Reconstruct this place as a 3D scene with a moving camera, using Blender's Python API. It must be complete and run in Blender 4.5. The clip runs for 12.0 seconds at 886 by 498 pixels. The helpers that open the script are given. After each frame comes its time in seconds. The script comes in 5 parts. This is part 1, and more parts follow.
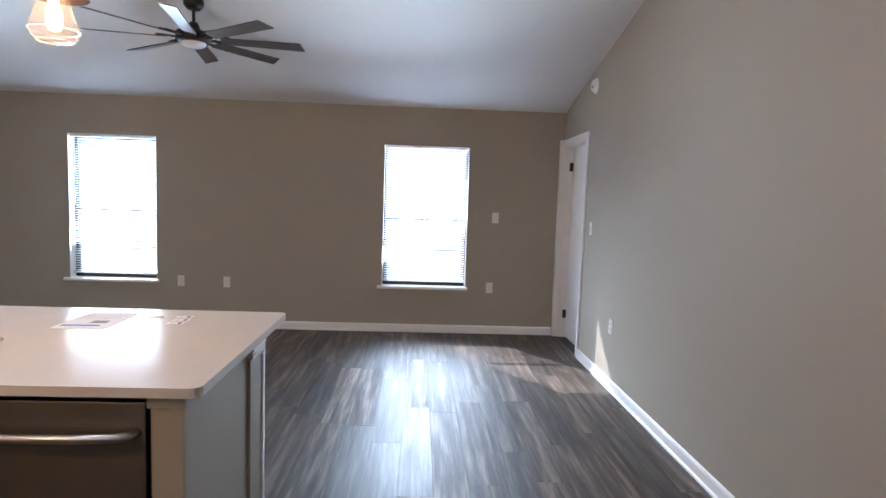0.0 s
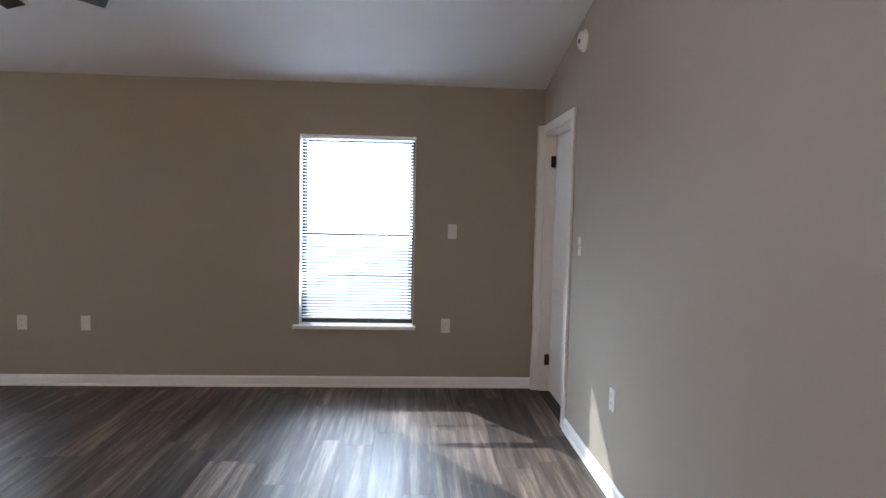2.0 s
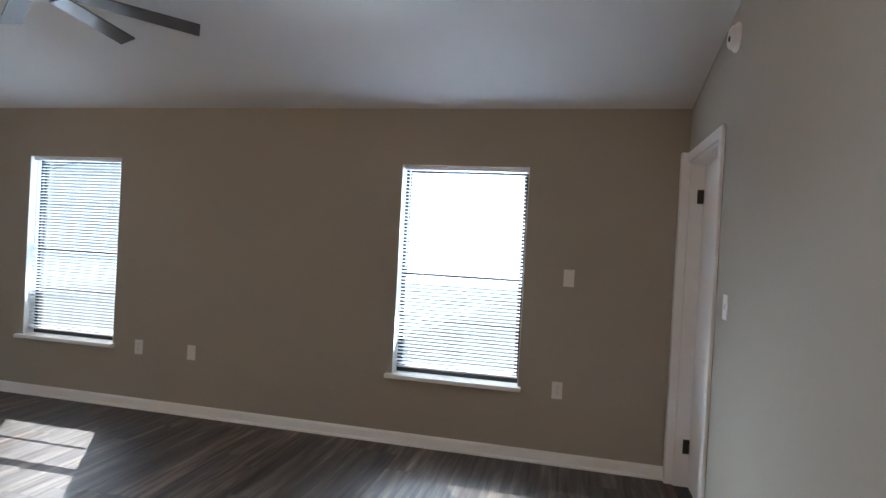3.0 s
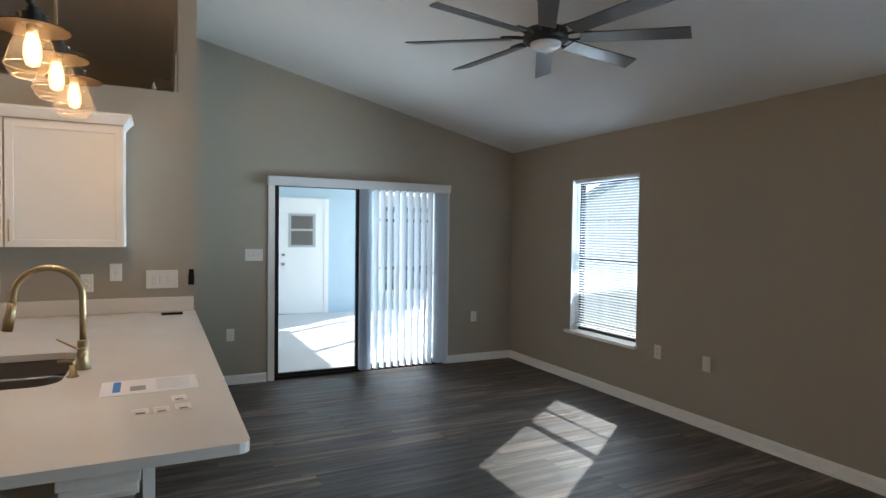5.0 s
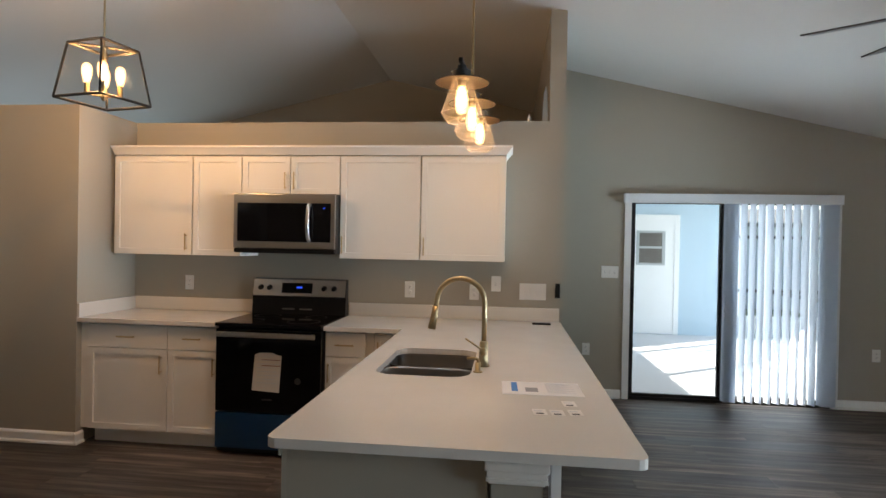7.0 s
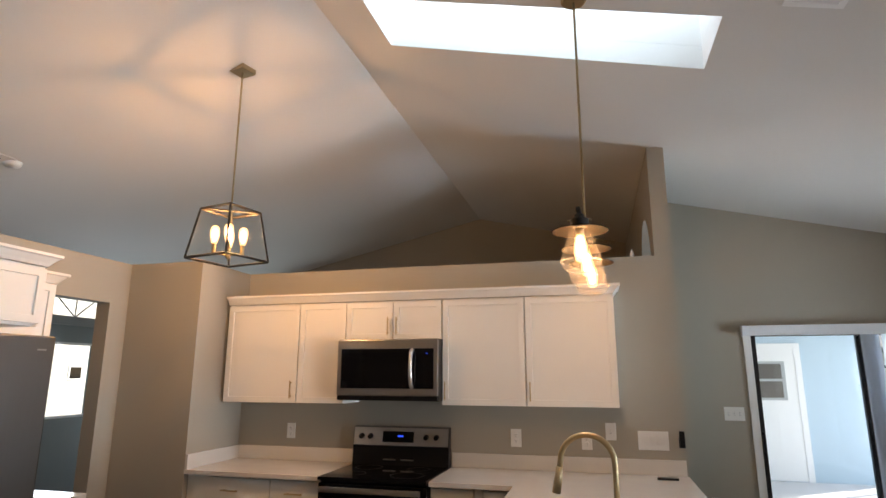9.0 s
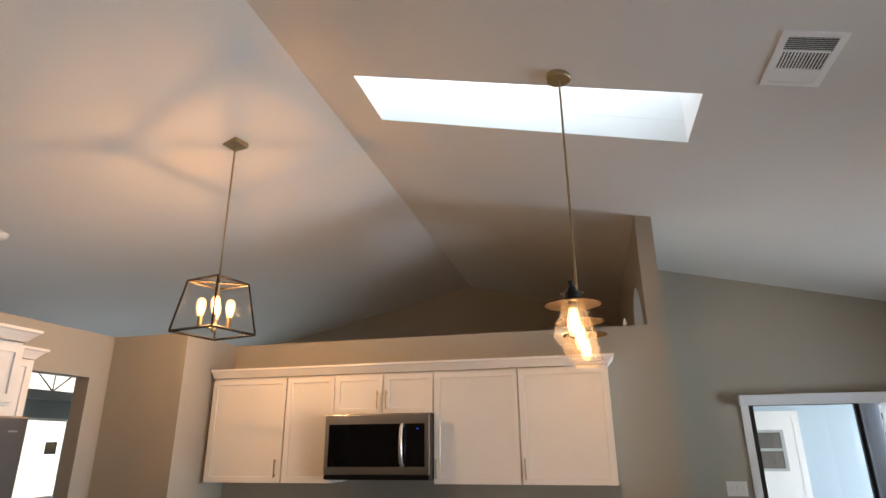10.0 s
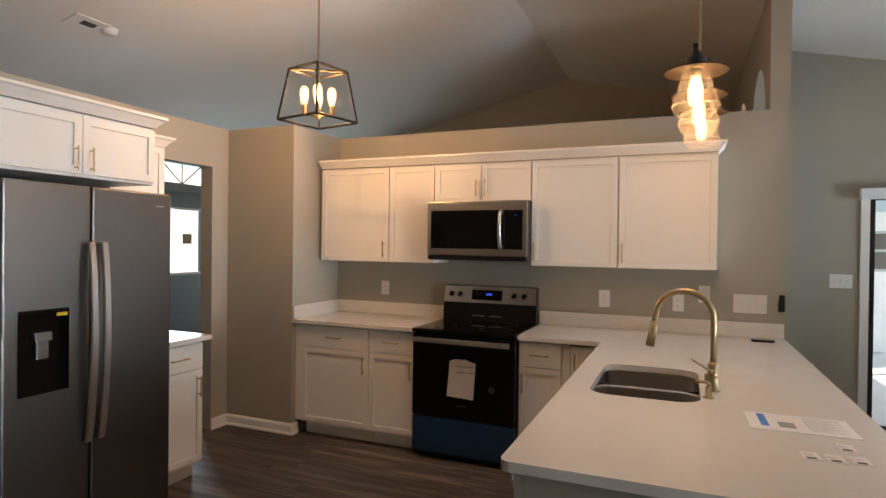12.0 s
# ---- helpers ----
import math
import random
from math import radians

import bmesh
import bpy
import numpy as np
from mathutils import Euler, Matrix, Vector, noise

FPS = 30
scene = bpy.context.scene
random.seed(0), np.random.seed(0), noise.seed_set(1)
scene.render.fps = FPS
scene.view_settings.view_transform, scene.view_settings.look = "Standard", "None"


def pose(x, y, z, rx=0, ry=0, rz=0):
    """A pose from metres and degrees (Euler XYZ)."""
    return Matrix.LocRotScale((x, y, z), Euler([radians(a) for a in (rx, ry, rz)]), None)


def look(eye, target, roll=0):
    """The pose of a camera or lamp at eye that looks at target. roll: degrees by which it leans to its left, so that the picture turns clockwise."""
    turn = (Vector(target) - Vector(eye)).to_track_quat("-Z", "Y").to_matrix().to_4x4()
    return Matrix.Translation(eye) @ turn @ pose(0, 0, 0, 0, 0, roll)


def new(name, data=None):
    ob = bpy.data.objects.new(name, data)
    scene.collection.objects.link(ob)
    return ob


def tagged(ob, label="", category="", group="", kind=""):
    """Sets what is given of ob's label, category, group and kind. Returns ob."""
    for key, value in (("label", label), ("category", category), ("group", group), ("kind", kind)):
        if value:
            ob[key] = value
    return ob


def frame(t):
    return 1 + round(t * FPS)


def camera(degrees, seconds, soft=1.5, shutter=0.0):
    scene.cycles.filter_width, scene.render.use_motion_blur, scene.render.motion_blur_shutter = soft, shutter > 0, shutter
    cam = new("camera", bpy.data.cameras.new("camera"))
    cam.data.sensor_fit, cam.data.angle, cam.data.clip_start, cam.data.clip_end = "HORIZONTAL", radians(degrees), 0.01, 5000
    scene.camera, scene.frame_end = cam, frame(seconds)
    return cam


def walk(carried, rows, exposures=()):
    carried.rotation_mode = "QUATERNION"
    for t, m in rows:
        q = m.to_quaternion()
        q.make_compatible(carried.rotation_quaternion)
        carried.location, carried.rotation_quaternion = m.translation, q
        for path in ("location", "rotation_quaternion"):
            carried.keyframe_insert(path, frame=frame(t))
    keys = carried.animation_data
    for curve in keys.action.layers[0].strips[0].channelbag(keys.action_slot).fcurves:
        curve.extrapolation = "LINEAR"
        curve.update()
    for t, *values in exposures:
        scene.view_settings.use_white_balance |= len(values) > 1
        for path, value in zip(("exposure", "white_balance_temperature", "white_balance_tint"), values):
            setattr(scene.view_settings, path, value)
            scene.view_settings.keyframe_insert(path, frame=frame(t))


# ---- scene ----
cam = camera(75.1, 12.0)
EXPOSURES = [(0, 1.9, 5850, 13), (1.0, 1.7, 5950, 13), (1.5, 1.6, 6000, 13), (2.5, 1.45, 6150, 12), (3.5, 1.3, 6000, 8), (5.5, 1.1, 6200, 5), (7, 1.15, 6450, 7), (9.5, 1.08, 6850, 13), (10.5, 0.97, 6900, 13), (12, 1.15, 6950, 12)]
PATH = [
    (0, (-0.002, -0.178, 1.476), (0.087, 1.813, 1.302), 1.9),
    (0.5, (0.046, 0.238, 1.45), (0.103, 2.228, 1.261), 0.7),
    (1, (0.158, 0.625, 1.446), (0.26, 2.616, 1.279), 0.7),
    (1.5, (0.331, 1.019, 1.445), (0.39, 3.011, 1.277), 1.6),
    (2, (0.511, 1.44, 1.462), (0.621, 3.433, 1.325), 1.3),
    (2.5, (0.743, 1.774, 1.482), (0.676, 3.771, 1.391), 2.5),
    (3, (0.857, 2.07, 1.477), (0.417, 4.021, 1.457), 3.1),
    (3.4, (0.974, 2.147, 1.513), (0.121, 3.955, 1.49), 3.0),
    (3.5, (0.902, 2.289, 1.515), (-0.048, 4.049, 1.484), 2.7),
    (3.6, (0.916, 2.363, 1.525), (-0.126, 4.069, 1.497), 3.1),
    (3.7, (0.919, 2.345, 1.517), (-0.234, 3.979, 1.484), 2.5),
    (5.3, (1.016, 2.310, 1.488), (-0.847, 3.036, 1.436), 1.3),
    (5.5, (1.010, 2.294, 1.487), (-0.896, 2.898, 1.444), 1.5),
    (6, (1.001, 2.244, 1.491), (-0.977, 2.537, 1.464), 1.5),
    (6.5, (0.999, 2.191, 1.491), (-1.000, 2.198, 1.471), 1.4),
    (7, (1.007, 2.150, 1.492), (-0.980, 1.922, 1.474), 1.1),
    (7.2, (1.009, 2.136, 1.491), (-0.969, 1.839, 1.471), 1.3),
    (8.8, (0.973, 1.998, 1.574), (-0.926, 1.454, 1.887), 0.3),
    (9, (0.968, 1.990, 1.587), (-0.922, 1.492, 2.011), 0.1),
    (9.5, (0.951, 1.981, 1.618), (-0.901, 1.539, 2.230), -0.4),
    (10, (0.948, 1.984, 1.629), (-0.892, 1.533, 2.270), -0.5),
    (10.5, (0.947, 1.978, 1.615), (-0.904, 1.484, 2.189), -0.2),
    (11, (0.940, 1.965, 1.585), (-0.934, 1.379, 1.964), 0.3),
    (11.5, (0.939, 1.949, 1.559), (-0.937, 1.276, 1.723), 0.5),
    (12, (0.936, 1.919, 1.515), (-0.910, 1.148, 1.499), 0.7),
]
walk(cam, [(t, look(eye, target, roll)) for t, eye, target, roll in PATH], EXPOSURES)

# ---- light ----
SUN_WAY = Vector((-1.02, 1.42, 1.355)).normalized()
world = bpy.data.worlds.new("sky")
scene.world = world
world.use_nodes = True
wn = world.node_tree.nodes
sky = wn.new("ShaderNodeTexSky")
sky.sky_type = "NISHITA"
sky.sun_disc = False
sky.sun_elevation = math.asin(SUN_WAY.z)
sky.sun_rotation = math.atan2(SUN_WAY.x, SUN_WAY.y)
wn["Background"].inputs["Strength"].default_value = 0.15
world.node_tree.links.new(sky.outputs["Color"], wn["Background"].inputs["Color"])
sun_data = bpy.data.lights.new("sun", "SUN")
sun_data.energy, sun_data.angle, sun_data.color = 5.0, radians(0.5), (1.0, 0.95, 0.88)
sun = new("sun", sun_data)
sun.matrix_world = look(SUN_WAY * 20, (0, 0, 0))


def area_light(name, m, sx, sy, watts, color, spread=180):
    data = bpy.data.lights.new(name, "AREA")
    data.spread = radians(spread)
    data.shape, data.size, data.size_y, data.energy, data.color = "RECTANGLE", sx, sy, watts, color
    ob = new(name, data)
    ob.matrix_world = m
    return ob


def bulb_light(name, place, watts, color=(1.0, 0.50, 0.18), size=0.010):
    data = bpy.data.lights.new(name, "POINT")
    data.energy, data.color, data.shadow_soft_size = watts, color, size
    ob = new(name, data)
    ob.location = place
    return ob


SKY_BLUE = (0.70, 0.85, 1.0)
area_light("window_daylight", look((-3.24, 6.28, 1.30), (-3.6, 1.5, 3.3)), 0.9, 1.45, 25, SKY_BLUE, 76)
area_light("window_daylight", look((0.08, 6.28, 1.30), (-0.8, 1.2, 3.4)), 0.9, 1.45, 33, SKY_BLUE, 80)
area_light("window_skylight", look((0.08, 6.27, 1.32), (0.75, 3.8, -0.5)), 0.88, 1.4, 12, (0.74, 0.87, 1.0), 90)
area_light("window_skylight", look((-3.24, 6.27, 1.32), (-3.0, 3.5, -0.1)), 0.88, 1.4, 4, (0.80, 0.90, 1.0), 80)
area_light("skylight_daylight", pose(-1.98, 1.72, 4.14, -13.2, 0, 0), 0.46, 1.8, 7.5, SKY_BLUE)
area_light("porch_daylight", look((-7.3, 6.9, 1.2), (-7.3, 0, 0.6)), 4.0, 2.2, 36, SKY_BLUE)
area_light("front_door_daylight", look((-4.49, -3.80, 1.55), (-3.0, 0, 1.6)), 0.5, 0.8, 6, SKY_BLUE)
# Added fill to brighten the dark hall; no window is known there.
area_light("hall_fill_light", look((-7.0, -2.75, 1.4), (0, -2.9, 1.4)), 0.9, 1.3, 9, SKY_BLUE)

# ---- materials ----


def material(name, color, rough=0.5, metal=0.0, var=0.0, scale=8.0, bump=0.0, bump_scale=200.0, stretch=(1, 1, 1), rvar=0.0,
             transmission=0.0, emission=None, glow=0.0, island=0.0, coat=0.0, alpha=1.0, fine=0.0, spec=0.5):
    m = bpy.data.materials.new(name)
    m.use_nodes = True
    nt = m.node_tree
    n, lk = nt.nodes, nt.links
    b = n["Principled BSDF"]
    b.inputs["Base Color"].default_value = (*color, 1)
    b.inputs["Roughness"].default_value = rough
    b.inputs["Metallic"].default_value = metal
    b.inputs["Transmission Weight"].default_value = transmission
    b.inputs["Coat Weight"].default_value = coat
    b.inputs["Specular IOR Level"].default_value = spec
    if emission:
        b.inputs["Emission Color"].default_value = (*emission, 1)
        b.inputs["Emission Strength"].default_value = glow
    if not (var or bump or rvar or island or fine):
        return m
    tc = n.new("ShaderNodeTexCoord")
    mp = n.new("ShaderNodeMapping")
    mp.inputs["Scale"].default_value = stretch
    lk.new(tc.outputs["Object"], mp.inputs["Vector"])
    big = n.new("ShaderNodeTexNoise")
    big.inputs["Scale"].default_value = scale
    big.inputs["Detail"].default_value = 5
    lk.new(mp.outputs["Vector"], big.inputs["Vector"])
    small = n.new("ShaderNodeTexNoise")
    small.inputs["Scale"].default_value = bump_scale
    small.inputs["Detail"].default_value = 3
    lk.new(mp.outputs["Vector"], small.inputs["Vector"])
    value = n.new("ShaderNodeMath")
    value.operation = "MULTIPLY_ADD"
    lk.new(big.outputs["Fac"], value.inputs[0])
    value.inputs[1].default_value = 2 * var
    value.inputs[2].default_value = 1 - var
    second = n.new("ShaderNodeMath")
    second.operation = "MULTIPLY_ADD"
    lk.new(small.outputs["Fac"], second.inputs[0])
    second.inputs[1].default_value = 2 * fine
    second.inputs[2].default_value = 1 - fine
    both = n.new("ShaderNodeMath")
    both.operation = "MULTIPLY"
    lk.new(value.outputs[0], both.inputs[0])
    lk.new(second.outputs[0], both.inputs[1])
    last = both
    if island:
        info = n.new("ShaderNodeObjectInfo")
        per = n.new("ShaderNodeMath")
        per.operation = "MULTIPLY_ADD"
        lk.new(info.outputs["Random"], per.inputs[0])
        per.inputs[1].default_value = 2 * island
        per.inputs[2].default_value = 1 - island
        last = n.new("ShaderNodeMath")
        last.operation = "MULTIPLY"
        lk.new(both.outputs[0], last.inputs[0])
        lk.new(per.outputs[0], last.inputs[1])
    mix = n.new("ShaderNodeVectorMath")
    mix.operation = "SCALE"
    mix.inputs[0].default_value = color
    lk.new(last.outputs[0], mix.inputs["Scale"])
    lk.new(mix.outputs["Vector"], b.inputs["Base Color"])
    if rvar:
        r = n.new("ShaderNodeMath")
        r.operation = "MULTIPLY_ADD"
        r.use_clamp = True
        lk.new(big.outputs["Fac"], r.inputs[0])
        r.inputs[1].default_value = 2 * rvar
        r.inputs[2].default_value = rough - rvar
        lk.new(r.outputs[0], b.inputs["Roughness"])
    if bump:
        bp = n.new("ShaderNodeBump")
        bp.inputs["Strength"].default_value = bump
        bp.inputs["Distance"].default_value = 0.002
        lk.new(small.outputs["Fac"], bp.inputs["Height"])
        lk.new(bp.outputs["Normal"], b.inputs["Normal"])
    return m


PAINT = material("greige_wall_paint", (0.375, 0.345, 0.288), 0.78, var=0.03, scale=1.5, bump=0.25, bump_scale=260, fine=0.02, spec=0.25)
CEILING = material("white_ceiling_paint", (0.70, 0.685, 0.66), 0.75, var=0.02, scale=1.2, bump=0.35, bump_scale=180, fine=0.02, spec=0.25)
TRIM = material("white_trim_paint", (0.84, 0.835, 0.82), 0.32, var=0.03, scale=5, bump=0.05, bump_scale=90)
CABINET = material("white_cabinet_paint", (0.80, 0.775, 0.73), 0.36, var=0.03, scale=3, bump=0.04, bump_scale=120)
QUARTZ = material("white_quartz", (0.66, 0.635, 0.595), 0.17, var=0.03, scale=6, fine=0.03, bump_scale=150, rvar=0.04)
STEEL = material("brushed_stainless_steel", (0.42, 0.41, 0.40), 0.30, 1.0, var=0.05, scale=3, bump=0.08, bump_scale=60, stretch=(1, 1, 40), rvar=0.05)
FRIDGE_STEEL = material("dark_stainless_steel", (0.17, 0.165, 0.16), 0.36, 1.0, var=0.06, scale=2.5, bump=0.10, bump_scale=60, stretch=(40, 1, 1), rvar=0.06)
DISHWASHER_STEEL = material("brushed_dishwasher_steel", (0.14, 0.13, 0.12), 0.36, 1.0, var=0.06, scale=2.5, bump=0.10, bump_scale=60, stretch=(40, 1, 1), rvar=0.06)
DISHWASHER_STEEL.node_tree.nodes["Principled BSDF"].inputs["Anisotropic"].default_value = 0.8
DISHWASHER_STEEL.node_tree.nodes["Principled BSDF"].inputs["Anisotropic Rotation"].default_value = 0.25
BLACK = material("black_enamel", (0.005, 0.005, 0.006), 0.28, var=0.1, scale=4, spec=0.3)
BLACK_GLASS = material("black_glass", (0.003, 0.003, 0.004), 0.06, var=0.05, scale=3, spec=0.22)
DARK_METAL = material("matte_black_metal", (0.012, 0.011, 0.010), 0.45, 0.2, var=0.15, scale=12, bump=0.05)
SHADE_METAL = material("black_enamel_shade", (0.012, 0.009, 0.007), 0.8, var=0.1, spec=0.05)
BLUE_FILM = material("blue_protective_film", (0.004, 0.030, 0.085), 0.30, var=0.15, scale=5, bump=0.1, bump_scale=20)
BRASS = material("brushed_gold_metal", (0.44, 0.345, 0.20), 0.36, 1.0, var=0.06, scale=10, rvar=0.05)
NICKEL = material("satin_gold_handle_metal", (0.55, 0.43, 0.26), 0.34, 1.0, var=0.05, scale=10)
PLASTIC = material("white_plastic", (0.76, 0.75, 0.72), 0.35, var=0.02, scale=10)
DARK_HOLE = material("dark_slot", (0.02, 0.02, 0.02), 0.6)
PAPER = material("printed_paper", (0.72, 0.72, 0.73), 0.6, var=0.03, scale=20)
OVEN_LABEL = material("curled_label_paper", (0.56, 0.53, 0.50), 0.6, var=0.08, scale=12)
RING = material("burner_print", (0.035, 0.035, 0.037), 0.4)
HANDLE_STEEL = material("bright_handle_steel", (0.62, 0.60, 0.57), 0.30, 1.0, var=0.04, scale=6, rvar=0.04)
INK = material("grey_ink", (0.25, 0.26, 0.28), 0.7)
DARK_INK = material("dark_ink", (0.05, 0.05, 0.055), 0.7)
CARD = material("pale_card", (0.66, 0.64, 0.61), 0.5)
VENT_GREY = material("vent_shadow_grey", (0.12, 0.115, 0.11), 0.8)
PALE_PRINT = material("pale_print", (0.5, 0.52, 0.56), 0.7)
BLUE_INK = material("blue_ink", (0.04, 0.20, 0.55), 0.6)
PVC = material("white_blind_plastic", (0.74, 0.76, 0.78), 0.45, var=0.03, scale=10)
FAN_BLADE = material("dark_weathered_wood_blade", (0.055, 0.050, 0.048), 0.30, var=0.2, scale=12, stretch=(1, 8, 1), bump=0.1, bump_scale=80, spec=0.9)
OPAL = material("frosted_white_glass", (0.75, 0.75, 0.75), 0.4, var=0.02)
# Darker steel copy: shade inside the bowls is put into its colour.
DARKENED_STEEL = material("darkened_satin_steel", (0.20, 0.185, 0.17), 0.40, 1.0, var=0.06, scale=5, bump=0.08, bump_scale=80, rvar=0.05)
CONCRETE = material("pale_patio_concrete", (0.62, 0.61, 0.61), 0.7, var=0.08, scale=2, fine=0.05, bump=0.2, bump_scale=90)
PORCH_PAINT = material("pale_blue_siding_paint", (0.48, 0.60, 0.68), 0.6, var=0.04, scale=2, bump=0.15, bump_scale=100)
GREEN_GREY = material("grey_green_door_paint", (0.24, 0.27, 0.265), 0.45, var=0.05, scale=4)
FOYER_PAINT = material("grey_foyer_paint", (0.30, 0.31, 0.30), 0.6, var=0.03, scale=2, bump=0.1)
GRASS = material("pale_dry_lawn", (0.30, 0.32, 0.20), 0.9, var=0.4, scale=3, fine=0.3, bump_scale=60)
HOUSE_WALL = material("neighbour_stucco", (0.50, 0.48, 0.44), 0.8, var=0.06, scale=2, fine=0.05)
ROOF = material("grey_roof_shingle", (0.17, 0.165, 0.16), 0.85, var=0.2, scale=4, fine=0.2, bump_scale=30)
FENCE = material("blue_grey_fence_paint", (0.62, 0.65, 0.68), 0.8, var=0.1, scale=6, stretch=(1, 1, 0.2), island=0.15)
BRONZE = material("dark_bronze_frame", (0.03, 0.028, 0.027), 0.4, 0.4, var=0.1)


def clear_glass(name, tint=(1, 1, 1), rough=0.0, ior=1.45):
    m = bpy.data.materials.new(name)
    m.use_nodes = True
    n, lk = m.node_tree.nodes, m.node_tree.links
    n.remove(n["Principled BSDF"])
    out = n["Material Output"]
    tr = n.new("ShaderNodeBsdfTransparent")
    tr.inputs["Color"].default_value = (*tint, 1)
    gl = n.new("ShaderNodeBsdfGlossy")
    gl.inputs["Roughness"].default_value = rough
    lw = n.new("ShaderNodeLayerWeight")
    pw = n.new("ShaderNodeMath")
    pw.operation = "POWER"
    lk.new(lw.outputs["Facing"], pw.inputs[0])
    pw.inputs[1].default_value = 5.0
    fr = n.new("ShaderNodeMath")
    fr.operation = "MULTIPLY_ADD"
    lk.new(pw.outputs[0], fr.inputs[0])
    fr.inputs[1].default_value = 0.8
    fr.inputs[2].default_value = ((ior - 1) / (ior + 1)) ** 2
    mx = n.new("ShaderNodeMixShader")
    lk.new(fr.outputs[0], mx.inputs[0])
    lk.new(tr.outputs[0], mx.inputs[1])
    lk.new(gl.outputs[0], mx.inputs[2])
    lk.new(mx.outputs[0], out.inputs["Surface"])
    return m


GLASS = clear_glass("window_glass", (0.97, 0.98, 0.98))
ACRYLIC = material("frosted_acrylic", (0.9, 0.93, 0.95), 0.6)
an = ACRYLIC.node_tree
tl = an.nodes.new("ShaderNodeBsdfTranslucent")
tl.inputs["Color"].default_value = (0.74, 0.88, 0.97, 1)
an.links.new(tl.outputs[0], an.nodes["Material Output"].inputs["Surface"])


def hazy_glass(name, haze, glow=0.0, color=(1.0, 0.62, 0.30)):
    """Thin glass that catches a little light, and may glow."""
    m = clear_glass(name, (0.98, 0.94, 0.90), 0.02, 1.15)
    n, lk = m.node_tree.nodes, m.node_tree.links
    first = n["Material Output"].inputs["Surface"].links[0].from_socket
    df = n.new("ShaderNodeBsdfTranslucent")
    df.inputs["Color"].default_value = (0.9, 0.85, 0.8, 1)
    em = n.new("ShaderNodeEmission")
    em.inputs["Color"].default_value = (*color, 1)
    em.inputs["Strength"].default_value = glow
    mx = n.new("ShaderNodeMixShader")
    mx.inputs[0].default_value = haze
    lk.new(first, mx.inputs[1])
    lk.new((em if glow else df).outputs[0], mx.inputs[2])
    lk.new(mx.outputs[0], n["Material Output"].inputs["Surface"])
    return m


BULB = hazy_glass("glowing_bulb_glass", 0.45, 3.5, (1.0, 0.50, 0.18))
LANTERN_GLASS = clear_glass("lantern_pane_glass", (0.985, 0.975, 0.96), 0.03, 1.12)
# Haze mixed in to give the shade a glow around its bulb.
HAZE_GLASS = hazy_glass("lamp_shade_glass", 0.014)
# Pale haze for the rings that imitate edge highlights.
RIM_HIGHLIGHT = hazy_glass("pale_highlight_rim", 0.22)
FILAMENT = material("glowing_filament", (1.0, 0.75, 0.45), 0.3, emission=(1.0, 0.76, 0.46), glow=16.0)
DISPLAY = material("blue_display", (0.0, 0.0, 0.1), 0.3, emission=(0.03, 0.10, 1.0), glow=0.5)


